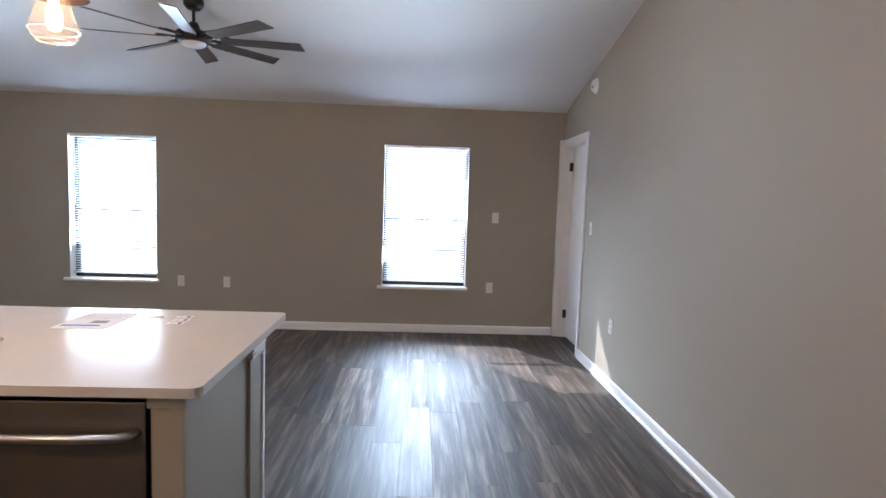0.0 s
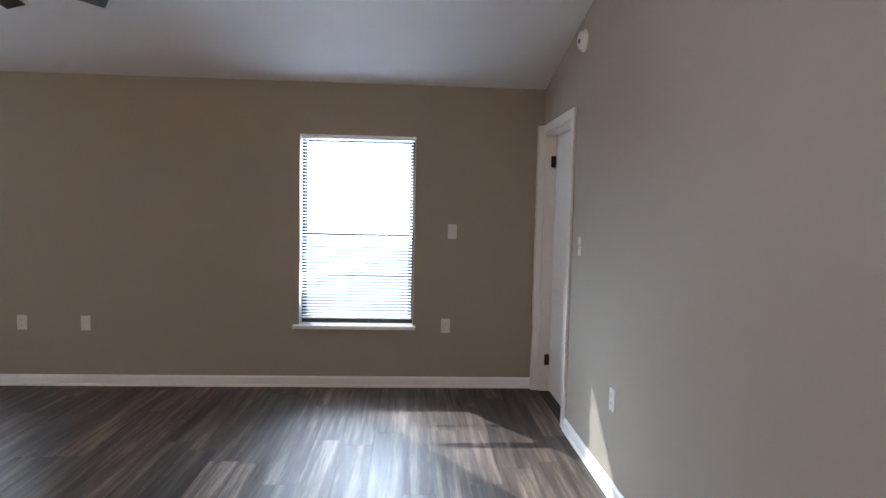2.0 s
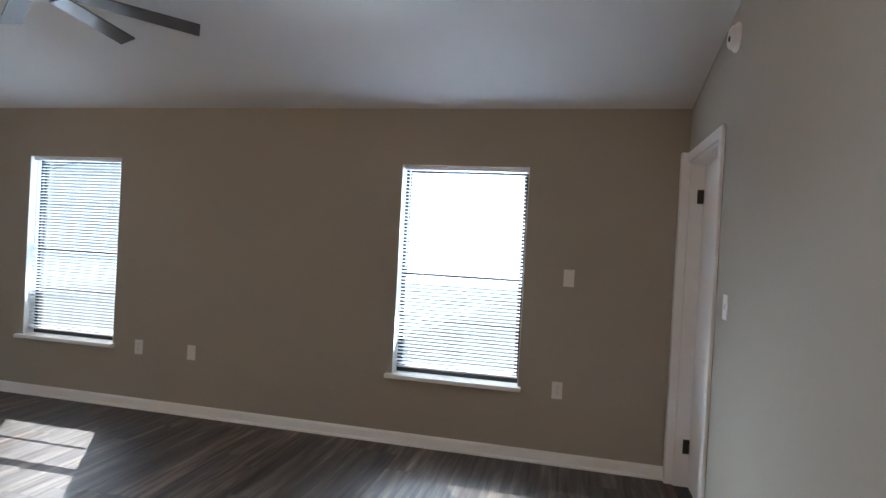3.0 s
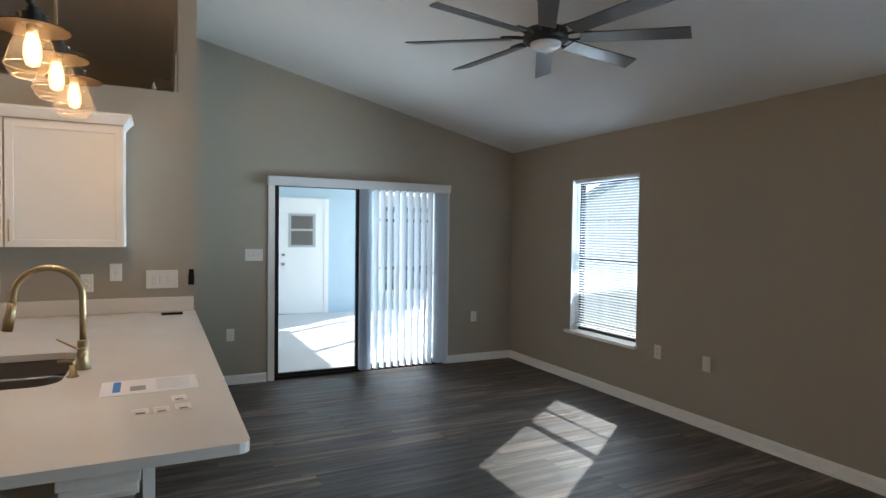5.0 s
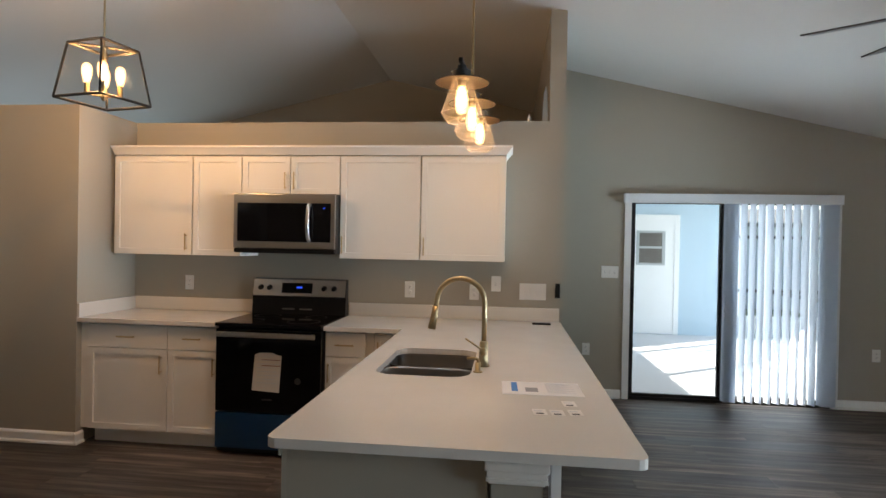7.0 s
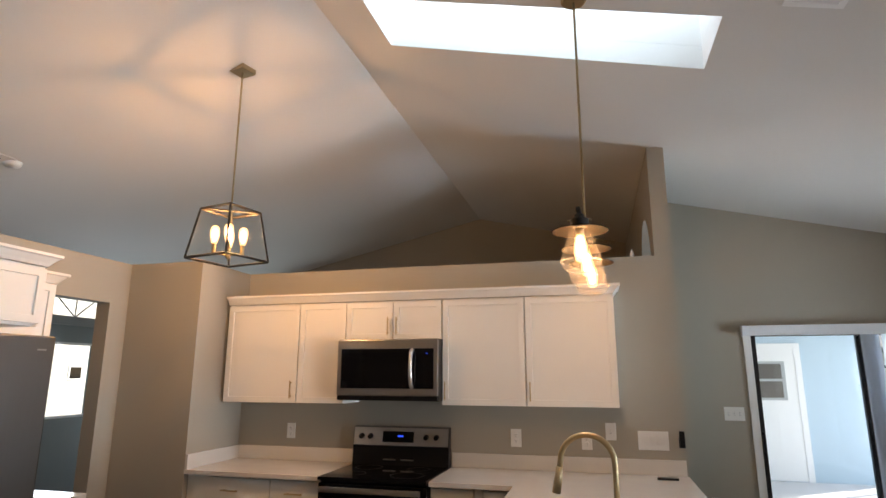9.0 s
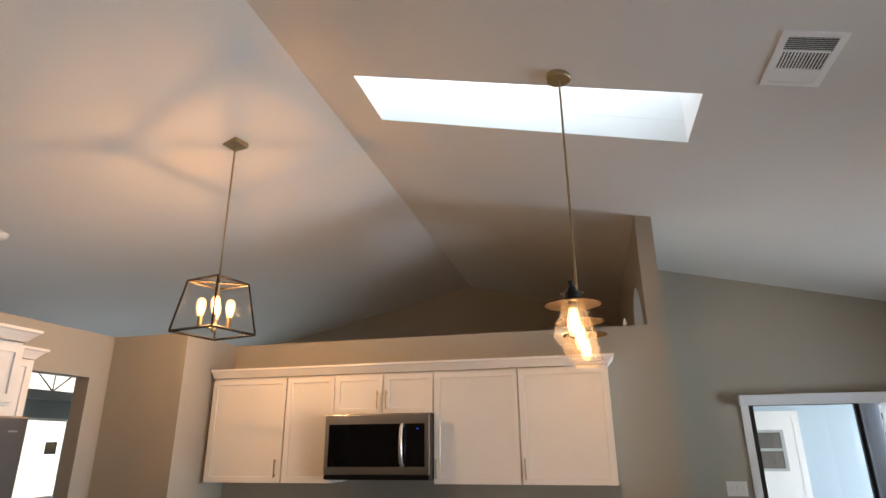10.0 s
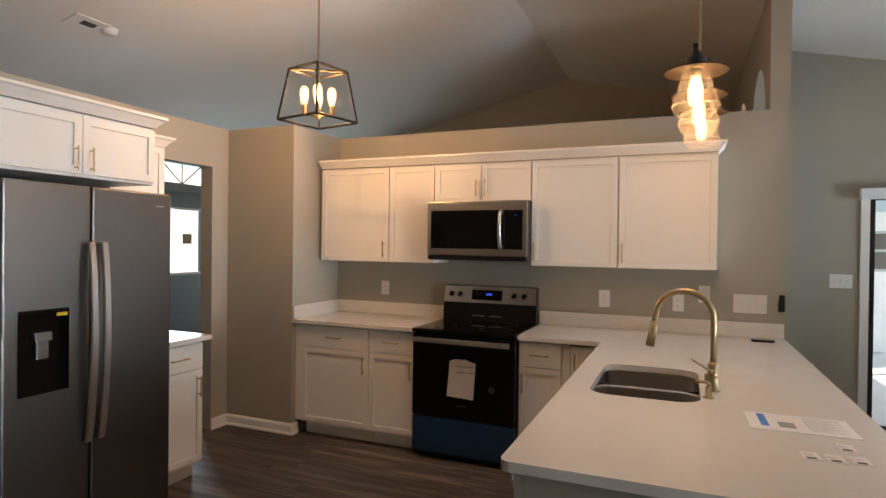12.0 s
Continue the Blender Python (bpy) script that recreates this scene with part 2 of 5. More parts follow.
def plank_material():
    m = bpy.data.materials.new("dark_vinyl_plank")
    m.use_nodes = True
    n, lk = m.node_tree.nodes, m.node_tree.links
    b = n["Principled BSDF"]
    tc = n.new("ShaderNodeTexCoord")
    info = n.new("ShaderNodeObjectInfo")
    shift = n.new("ShaderNodeVectorMath")
    shift.operation = "SCALE"
    shift.inputs[0].default_value = (13.0, 37.0, 5.0)
    lk.new(info.outputs["Random"], shift.inputs["Scale"])
    add = n.new("ShaderNodeVectorMath")
    lk.new(tc.outputs["Object"], add.inputs[0])
    lk.new(shift.outputs["Vector"], add.inputs[1])
    mp = n.new("ShaderNodeMapping")
    mp.inputs["Scale"].default_value = (6.5, 0.40, 1)
    lk.new(add.outputs["Vector"], mp.inputs["Vector"])
    streak = n.new("ShaderNodeTexNoise")
    streak.inputs["Scale"].default_value = 3.0
    streak.inputs["Detail"].default_value = 7
    streak.inputs["Roughness"].default_value = 0.62
    lk.new(mp.outputs["Vector"], streak.inputs["Vector"])
    mp2 = n.new("ShaderNodeMapping")
    mp2.inputs["Scale"].default_value = (42, 1.0, 1)
    lk.new(add.outputs["Vector"], mp2.inputs["Vector"])
    grain = n.new("ShaderNodeTexNoise")
    grain.inputs["Scale"].default_value = 3.0
    grain.inputs["Detail"].default_value = 4
    lk.new(mp2.outputs["Vector"], grain.inputs["Vector"])
    ramp = n.new("ShaderNodeValToRGB")
    cr = ramp.color_ramp
    cr.elements[0].position, cr.elements[0].color = 0.28, (0.028, 0.020, 0.015, 1)
    cr.elements[1].position, cr.elements[1].color = 0.74, (0.205, 0.155, 0.120, 1)
    e = cr.elements.new(0.50)
    e.color = (0.060, 0.044, 0.034, 1)
    lk.new(streak.outputs["Fac"], ramp.inputs["Fac"])
    k = n.new("ShaderNodeMath")
    k.operation = "MULTIPLY_ADD"
    lk.new(grain.outputs["Fac"], k.inputs[0])
    k.inputs[1].default_value, k.inputs[2].default_value = 0.6, 0.70
    per = n.new("ShaderNodeMath")
    per.operation = "MULTIPLY_ADD"
    lk.new(info.outputs["Random"], per.inputs[0])
    per.inputs[1].default_value, per.inputs[2].default_value = 1.15, 0.45
    both = n.new("ShaderNodeMath")
    both.operation = "MULTIPLY"
    lk.new(k.outputs[0], both.inputs[0])
    lk.new(per.outputs[0], both.inputs[1])
    sc = n.new("ShaderNodeVectorMath")
    sc.operation = "SCALE"
    lk.new(ramp.outputs["Color"], sc.inputs[0])
    lk.new(both.outputs[0], sc.inputs["Scale"])
    lk.new(sc.outputs["Vector"], b.inputs["Base Color"])
    r = n.new("ShaderNodeMath")
    r.operation = "MULTIPLY_ADD"
    lk.new(grain.outputs["Fac"], r.inputs[0])
    r.inputs[1].default_value = 0.34
    worn = n.new("ShaderNodeMath")
    worn.operation = "MULTIPLY_ADD"
    lk.new(info.outputs["Random"], worn.inputs[0])
    worn.inputs[1].default_value, worn.inputs[2].default_value = 0.08, 0.31
    lk.new(worn.outputs[0], r.inputs[2])
    lk.new(r.outputs[0], b.inputs["Roughness"])
    gloss = n.new("ShaderNodeMath")
    gloss.operation = "MULTIPLY_ADD"
    gloss.use_clamp = True
    lk.new(streak.outputs["Fac"], gloss.inputs[0])
    gloss.inputs[1].default_value = 1.6
    sheen = n.new("ShaderNodeMath")
    sheen.operation = "MULTIPLY_ADD"
    lk.new(info.outputs["Random"], sheen.inputs[0])
    sheen.inputs[1].default_value, sheen.inputs[2].default_value = -0.25, 0.0
    lk.new(sheen.outputs[0], gloss.inputs[2])
    lk.new(gloss.outputs[0], b.inputs["Specular IOR Level"])
    bp = n.new("ShaderNodeBump")
    bp.inputs["Strength"].default_value, bp.inputs["Distance"].default_value = 0.6, 0.0015
    lk.new(grain.outputs["Fac"], bp.inputs["Height"])
    lk.new(bp.outputs["Normal"], b.inputs["Normal"])
    return m


PLANK = plank_material()


def let_light_through(m, share, tint):
    """Mixes some light from behind into a thin plastic."""
    n, lk = m.node_tree.nodes, m.node_tree.links
    tr = n.new("ShaderNodeBsdfTranslucent")
    tr.inputs["Color"].default_value = (*tint, 1)
    mx = n.new("ShaderNodeMixShader")
    mx.inputs[0].default_value = share
    lk.new(n["Principled BSDF"].outputs[0], mx.inputs[1])
    lk.new(tr.outputs[0], mx.inputs[2])
    lk.new(mx.outputs[0], n["Material Output"].inputs["Surface"])


VANE = material("white_vane_plastic", (0.76, 0.78, 0.80), 0.45, var=0.03, scale=10)
let_light_through(VANE, 0.82, (0.92, 0.95, 0.99))
SLAT = material("white_slat_plastic", (0.76, 0.77, 0.78), 0.40, var=0.03, scale=10)
let_light_through(SLAT, 0.55, (0.86, 0.89, 0.92))

# ---- mesh helpers ----


def box(bm, x0, x1, y0, y1, z0, z1, bevel=0.0):
    vs = [bm.verts.new((x, y, z)) for x in (x0, x1) for y in (y0, y1) for z in (z0, z1)]
    fs = [bm.faces.new([vs[i] for i in q]) for q in ((0, 1, 3, 2), (4, 6, 7, 5), (0, 4, 5, 1), (2, 3, 7, 6), (0, 2, 6, 4), (1, 5, 7, 3))]
    if bevel:
        edges = list({e for f in fs for e in f.edges})
        bmesh.ops.bevel(bm, geom=edges, offset=bevel, segments=2, affect="EDGES", profile=0.6)
    return bm


def boxed(*boxes, bevel=0.0):
    bm = bmesh.new()
    for b in boxes:
        box(bm, *b, bevel=bevel)
    return bm


def prism(bm, pts, axis, a, b):
    """Extrudes an outline along an axis; points are the other two coordinates in order."""
    def place(p, v):
        q = list(p)
        q.insert("xyz".index(axis), v)
        return bm.verts.new(q)
    lo, hi = [place(p, a) for p in pts], [place(p, b) for p in pts]
    bm.faces.new(lo)
    bm.faces.new(hi[::-1])
    for i in range(len(pts)):
        j = (i + 1) % len(pts)
        bm.faces.new((lo[j], lo[i], hi[i], hi[j]))
    bmesh.ops.recalc_face_normals(bm, faces=bm.faces)
    return bm


def lathe(bm, profile, n=24, at=(0, 0, 0), axis="z", closed=False):
    rings = []
    for r, h in profile:
        ring = []
        for i in range(n):
            a = 2 * math.pi * i / n
            c, s = r * math.cos(a), r * math.sin(a)
            p = {"z": (c, s, h), "x": (h, c, s), "y": (s, h, c)}[axis]
            ring.append(bm.verts.new(Vector(p) + Vector(at)))
        rings.append(ring)
    for r0, r1 in zip(rings, rings[1:]):
        for i in range(n):
            j = (i + 1) % n
            bm.faces.new((r0[i], r0[j], r1[j], r1[i]))
    if closed:
        bm.faces.new(rings[0][::-1])
        bm.faces.new(rings[-1])
    return bm


def tube(bm, path, r, n=10):
    rings = []
    path = [Vector(p) for p in path]
    side = None
    for i, p in enumerate(path):
        d = (path[min(i + 1, len(path) - 1)] - path[max(i - 1, 0)]).normalized()
        ref = side if side is not None else (Vector((0, 0, 1)) if abs(d.z) < 0.9 else Vector((1, 0, 0)))
        u = d.cross(ref).normalized()
        v = d.cross(u).normalized()
        side = u.cross(d)
        rad = r[i] if isinstance(r, (list, tuple)) else r
        rings.append([bm.verts.new(p + u * rad * math.cos(2 * math.pi * k / n) + v * rad * math.sin(2 * math.pi * k / n)) for k in range(n)])
    for a, b in zip(rings, rings[1:]):
        for k in range(n):
            bm.faces.new((a[k], a[(k + 1) % n], b[(k + 1) % n], b[k]))
    bm.faces.new(rings[0][::-1])
    bm.faces.new(rings[-1])
    bmesh.ops.recalc_face_normals(bm, faces=bm.faces)
    return bm


def part(name, bm, mat, parent=None, label="", smooth=False, kind=""):
    me = bpy.data.meshes.new(name)
    bm.normal_update()
    bm.to_mesh(me)
    bm.free()
    me.materials.append(mat)
    if smooth:
        me.shade_smooth()
    ob = new(name, me)
    if parent:
        ob.parent = parent
    return tagged(ob, label=label, kind=kind)


def thing(name, label, category, at=(0, 0, 0), turn=0, group=""):
    ob = new(name)
    ob.empty_display_size = 0.1
    ob.matrix_basis = pose(*at, 0, 0, turn)
    return tagged(ob, label, category, group)


def structure(name, bm, mat, label="", category=""):
    ob = part(name, bm, mat)
    return tagged(ob, label, category, kind="structure")

# ---- plan ----


K, NY, EX, WX = -3.44, 6.096, 1.565, -4.825     # kitchen, north, east and west wall faces
EAVE, SLOPE, RIDGE = 2.44, 0.235, 0.465
FAR_X, SOUTH_Y, HALL_Y, NOOK_X, NOOK_Y, JAMB_Y = -6.91, -3.83, -1.578, -2.795, -0.92, 2.555


def roof_z(y):
    return EAVE + SLOPE * (NY - RIDGE) - SLOPE * abs(y - RIDGE)


W1, W2 = (-3.70, -2.785), (-0.385, 0.535)
SILL, HEAD = 0.51, 2.035
TOP = EAVE + 0.0
T = 0.14

north = bmesh.new()
for x0, x1 in ((WX - T, W1[0]), (W1[1], W2[0]), (W2[1], EX + T)):
    box(north, x0, x1, NY, NY + 0.16, -0.15, TOP)
for w in (W1, W2):
    box(north, *w, NY, NY + 0.16, -0.15, SILL - 0.03)
    box(north, *w, NY, NY + 0.16, HEAD, TOP)
structure("wall_north", north, PAINT, "greige painted wall with two windows", "wall")

east = bmesh.new()
D0, D1, DZ = 5.235, 6.035, 2.085
prism(east, [(SOUTH_Y, -0.15), (D0, -0.15), (D0, DZ), (D1, DZ), (D1, -0.15), (NY, -0.15), (NY, EAVE), (RIDGE, roof_z(RIDGE)), (SOUTH_Y, roof_z(SOUTH_Y))], "x", EX, EX + T)
structure("wall_east", east, PAINT, "tall greige painted side wall under the sloped ceiling", "wall")

west = bmesh.new()
S0, S1, SZ = 3.335, 5.20, 1.96
prism(west, [(JAMB_Y, -0.15), (S0, -0.15), (S0, SZ), (S1, SZ), (S1, -0.15), (NY, -0.15), (NY, EAVE), (JAMB_Y, roof_z(JAMB_Y))], "x", WX - T, WX)
structure("wall_west", west, PAINT, "greige painted gable wall with sliding glass door", "wall")

structure("wall_kitchen", boxed((K - 0.12, K, NOOK_Y - 0.12, 2.435, -0.15, EAVE)), PAINT, "greige painted kitchen wall, open above to a plant shelf", "wall")

ARCH0, ARCH1 = -4.55, -3.68
pts = [(K, -0.15), (K, roof_z(2.435)), (FAR_X, roof_z(2.435)), (FAR_X, -0.15), (ARCH0, -0.15), (ARCH0, 2.55)]
mid, rad = (ARCH0 + ARCH1) / 2, (ARCH1 - ARCH0) / 2
slab = bmesh.new()
box(slab, ARCH1, K, 2.435, JAMB_Y, -0.15, 3.285)
box(slab, FAR_X, ARCH0, 2.435, JAMB_Y, -0.15, 3.285)
box(slab, ARCH0, ARCH1, 2.435, JAMB_Y, -0.15, 2.44)
arc = [(mid + rad * math.cos(math.pi * i / 12), 2.44 + rad * math.sin(math.pi * i / 12)) for i in range(13)]
prism(slab, [(ARCH1, 3.285), (ARCH1, 2.44)][:1] + arc + [(ARCH0, 3.285)], "y", 2.435, JAMB_Y)
structure("wall_divider", slab, PAINT, "greige painted dividing wall end beside the kitchen", "wall")

structure("wall_nook", boxed((NOOK_X - 0.12, NOOK_X, HALL_Y - 0.12, NOOK_Y, -0.15, EAVE), (K - 0.12, NOOK_X - 0.12, NOOK_Y - 0.12, NOOK_Y, -0.15, EAVE)), PAINT, "greige painted corner wall beside the kitchen", "wall")
O0, O1, OZ = -2.62, -1.75, 2.115
hall = boxed((NOOK_X, O0, HALL_Y - 0.12, HALL_Y, -0.15, EAVE), (O0, O1, HALL_Y - 0.12, HALL_Y, OZ, EAVE), (O1, EX, HALL_Y - 0.12, HALL_Y, -0.15, EAVE))
structure("wall_hall", hall, PAINT, "greige painted wall with an open doorway to the entry hall", "wall")
# Low opening is added, out of view, to let the hall fill through.
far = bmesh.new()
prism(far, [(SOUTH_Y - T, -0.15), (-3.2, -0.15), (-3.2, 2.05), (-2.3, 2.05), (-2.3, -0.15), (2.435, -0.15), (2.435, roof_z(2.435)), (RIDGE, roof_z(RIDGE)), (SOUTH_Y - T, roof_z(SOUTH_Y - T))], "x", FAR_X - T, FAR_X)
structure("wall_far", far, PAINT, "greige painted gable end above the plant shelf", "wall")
structure("plant_shelf", boxed((FAR_X, K - 0.12, HALL_Y - 0.12, 2.435, EAVE - 0.1, EAVE - 0.005), (K - 0.12, NOOK_X - 0.12, HALL_Y - 0.12, NOOK_Y - 0.12, EAVE - 0.1, EAVE - 0.005)), PAINT, "flat painted plant shelf above the kitchen wall", "shelf")
FD = (-4.94, -4.03)
south = boxed((FAR_X, FD[0], SOUTH_Y - T, SOUTH_Y, -0.15, 2.9), (FD[1], EX + T, SOUTH_Y - T, SOUTH_Y, -0.15, 2.9), (FD[0], FD[1], SOUTH_Y - T, SOUTH_Y, 2.70, 2.9), (FD[0], FD[1], SOUTH_Y - T, SOUTH_Y, 2.13, 2.23))
structure("wall_south", south, FOYER_PAINT, "dim grey entry hall wall with front door", "wall")

# ceiling with the skylight opening
SKX, SKY_Y = (-2.23, -1.73), (0.795, 2.65)


def slope_slab(bm, x0, x1, y0, y1, t=0.14):
    a, b = roof_z(y0), roof_z(y1)
    prism(bm, [(y0, a), (y1, b), (y1, b + t), (y0, a + t)], "x", x0, x1)


ceil = bmesh.new()
X0, X1 = FAR_X - T, EX + T
slope_slab(ceil, X0, X1, SOUTH_Y - T, RIDGE)
slope_slab(ceil, X0, X1, RIDGE, SKY_Y[0])
slope_slab(ceil, X0, SKX[0], *SKY_Y)
slope_slab(ceil, SKX[1], X1, *SKY_Y)
slope_slab(ceil, WX - T, X1, SKY_Y[1], NY + 0.16)
slope_slab(ceil, X0, WX - T, SKY_Y[1], SKY_Y[1] + 0.05)
structure("ceiling", ceil, CEILING, "white vaulted drywall ceiling with a ridge", "ceiling")

shaft = bmesh.new()
for x0, x1, y0, y1 in ((SKX[0] - 0.03, SKX[0], SKY_Y[0] - 0.03, SKY_Y[1] + 0.03), (SKX[1], SKX[1] + 0.03, SKY_Y[0] - 0.03, SKY_Y[1] + 0.03)):
    prism(shaft, [(y0, roof_z(y0) + 0.141), (y1, roof_z(y1) + 0.141), (y1, roof_z(y1) + 0.77), (y0, roof_z(y0) + 0.77)], "x", x0, x1)
for y0, y1 in ((SKY_Y[0] - 0.03, SKY_Y[0]), (SKY_Y[1], SKY_Y[1] + 0.03)):
    prism(shaft, [(y0, roof_z(y0) + 0.141), (y1, roof_z(y1) + 0.141), (y1, roof_z(y1) + 0.77), (y0, roof_z(y0) + 0.77)], "x", *SKX)
skylight = thing("skylight", "long skylight opening with a glazed top in the sloped ceiling", "skylight", (-1.98, 1.72, 3.4))
o = part("shaft", shaft, CEILING, skylight)
o.location = (1.98, -1.72, -3.4)
pane = bmesh.new()
prism(pane, [(SKY_Y[0] - 0.03, roof_z(SKY_Y[0]) + 0.785), (SKY_Y[1] + 0.03, roof_z(SKY_Y[1]) + 0.77), (SKY_Y[1] + 0.03, roof_z(SKY_Y[1]) + 0.78), (SKY_Y[0] - 0.03, roof_z(SKY_Y[0]) + 0.795)], "x", SKX[0] - 0.03, SKX[1] + 0.03)
o = part("pane", pane, ACRYLIC, skylight)
o.location = (1.98, -1.72, -3.4)

# Closes the wall below the added fill opening.
structure("wall_far_sill", boxed((FAR_X - T, FAR_X, -3.2, -2.3, -0.15, 0.75)), PAINT, "painted wall below an added opening for the hall fill light", "wall")
structure("floor", boxed((FAR_X, EX + T, SOUTH_Y - T, JAMB_Y, -0.15, -0.006), (WX - T, EX + T, JAMB_Y, NY + 0.16, -0.15, -0.006)), material("floor_underlay", (0.03, 0.027, 0.025), 0.7), "dark vinyl plank floor", "floor")

# ---- trim ----


def baseboard(name, runs):
    bm = bmesh.new()
    for axis, at, side, a, b in runs:
        prof = [(0, 0), (0.022, 0), (0.022, 0.012), (0.014, 0.022), (0.014, 0.070), (0.010, 0.080), (0.004, 0.088), (0, 0.088)]
        pts = [(at + side * d, z) for d, z in prof]
        prism(bm, pts, axis, a, b)
    return structure(name, bm, TRIM, "white moulded baseboard with shoe strip", "baseboard")


baseboard("baseboard", [("x", NY - 0.001, -1, WX + 0.022, EX - 0.022)])
baseboard("baseboard", [("y", EX - 0.001, -1, HALL_Y + 0.022, D0 - 0.065)])
baseboard("baseboard", [("y", WX + 0.001, 1, JAMB_Y, S0 - 0.075), ("y", WX + 0.001, 1, S1 + 0.05, NY)])
baseboard("baseboard", [("y", NOOK_X + 0.001, 1, HALL_Y, NOOK_Y), ("x", HALL_Y + 0.001, 1, O0, NOOK_X + 0.022)])
baseboard("baseboard", [("x", NOOK_Y + 0.001, 1, -2.86, NOOK_X + 0.022)])
baseboard("baseboard", [("x", HALL_Y + 0.001, 1, -0.52, EX - 0.022)])

# ---- windows and blinds ----


def window(number, x0, x1, tilt):
    w = thing("window_%d" % number, "white single-hung window with open slatted mini blind", "window", ((x0 + x1) / 2, NY, SILL))
    w["kind"] = "structure"
    h, hw = HEAD - SILL, (x1 - x0) / 2
    g = 0.10
    part("window_frame", boxed((-hw, -hw + 0.028, g, g + 0.055, 0, h), (hw - 0.028, hw, g, g + 0.055, 0, h), (-hw + 0.028, hw - 0.028, g, g + 0.055, h - 0.03, h), (-hw + 0.028, hw - 0.028, g, g + 0.055, 0, 0.04)), BRONZE, w)
    m = h * 0.49
    part("lower_sash", boxed((-hw + 0.029, -hw + 0.045, g - 0.005, g + 0.02, 0.041, m), (hw - 0.045, hw - 0.029, g - 0.005, g + 0.02, 0.041, m), (-hw + 0.045, hw - 0.045, g - 0.005, g + 0.02, 0.041, 0.07), (-hw + 0.045, hw - 0.045, g - 0.005, g + 0.02, m - 0.028, m)), BRONZE, w)
    part("upper_sash", boxed((-hw + 0.029, -hw + 0.042, g + 0.022, g + 0.045, m - 0.03, h - 0.031), (hw - 0.042, hw - 0.029, g + 0.022, g + 0.045, m - 0.03, h - 0.031), (-hw + 0.042, hw - 0.042, g + 0.022, g + 0.045, m - 0.03, m), (-hw + 0.042, hw - 0.042, g + 0.022, g + 0.045, h - 0.05, h - 0.031)), BRONZE, w)
    for z0, z1, d in ((0.07, m - 0.028, 0.006), (m, h - 0.05, 0.032)):
        p = part("pane", boxed((-hw + 0.045, hw - 0.045, g + d, g + d + 0.004, z0, z1)), GLASS, w)
        p.visible_shadow = False
        box_m = z0 + (z1 - z0) / 2
        part("muntin", boxed((-hw + 0.045, hw - 0.045, g + d - 0.006, g + d - 0.001, box_m - 0.006, box_m + 0.006)), BRONZE, w)
    part("window_sill", boxed((-hw - 0.045, hw + 0.02, -0.045, g, -0.03, 0.0), bevel=0.004), TRIM, w)
    part("reveal", boxed((-hw - 0.001, -hw + 0.006, 0.001, g, 0.0, h), (hw - 0.006, hw + 0.001, 0.001, g, 0.0, h), (-hw + 0.006, hw - 0.006, 0.001, g, h - 0.006, h + 0.001)), TRIM, w)
    b = thing("window_blind", "white horizontal mini blind lowered with slats tilted open", "blind", ((x0 + x1) / 2, NY + 0.045, SILL), group="window blinds")
    part("head_rail", boxed((-hw + 0.012, hw - 0.012, -0.02, 0.02, h - 0.035, h - 0.008), bevel=0.002), PVC, b)
    part("bottom_rail", boxed((-hw + 0.016, hw - 0.016, -0.012, 0.012, 0.045, 0.058), bevel=0.002), PVC, b)
    me = None
    n = 55
    for i in range(n):
        z = 0.075 + (h - 0.13) * i / (n - 1)
        if me is None:
            bm = bmesh.new()
            a = radians(tilt)
            c, s = math.cos(a), math.sin(a)
            rows = [(-0.0125, -0.0018), (-0.004, 0.0), (0.004, 0.0), (0.0125, -0.0018)]
            pts = [(y * c - zz * s, y * s + zz * c) for y, zz in rows]
            pts += [(y, zz - 0.0006) for y, zz in reversed(pts)]
            prism(bm, pts, "x", -hw + 0.018, hw - 0.018)
            slat = part("slat", bm, SLAT, b)
            me = slat.data
        else:
            slat = new("slat", me)
            slat.parent = b
        slat.location = (0, 0, z)
    for x in (-hw * 0.62, 0.0, hw * 0.62):
        part("ladder_cord", boxed((x - 0.0008, x + 0.0008, -0.013, -0.0122, 0.05, h - 0.03), (x - 0.0008, x + 0.0008, 0.0122, 0.013, 0.05, h - 0.03)), PVC, b)
    wand = bmesh.new()
    tube(wand, [(-hw + 0.06, -0.026, h - 0.04), (-hw + 0.06, -0.026, h - 0.75)], 0.004, 6)
    part("tilt_wand", wand, PVC, b)


window(1, *W1, 14)
window(2, *W2, 21)


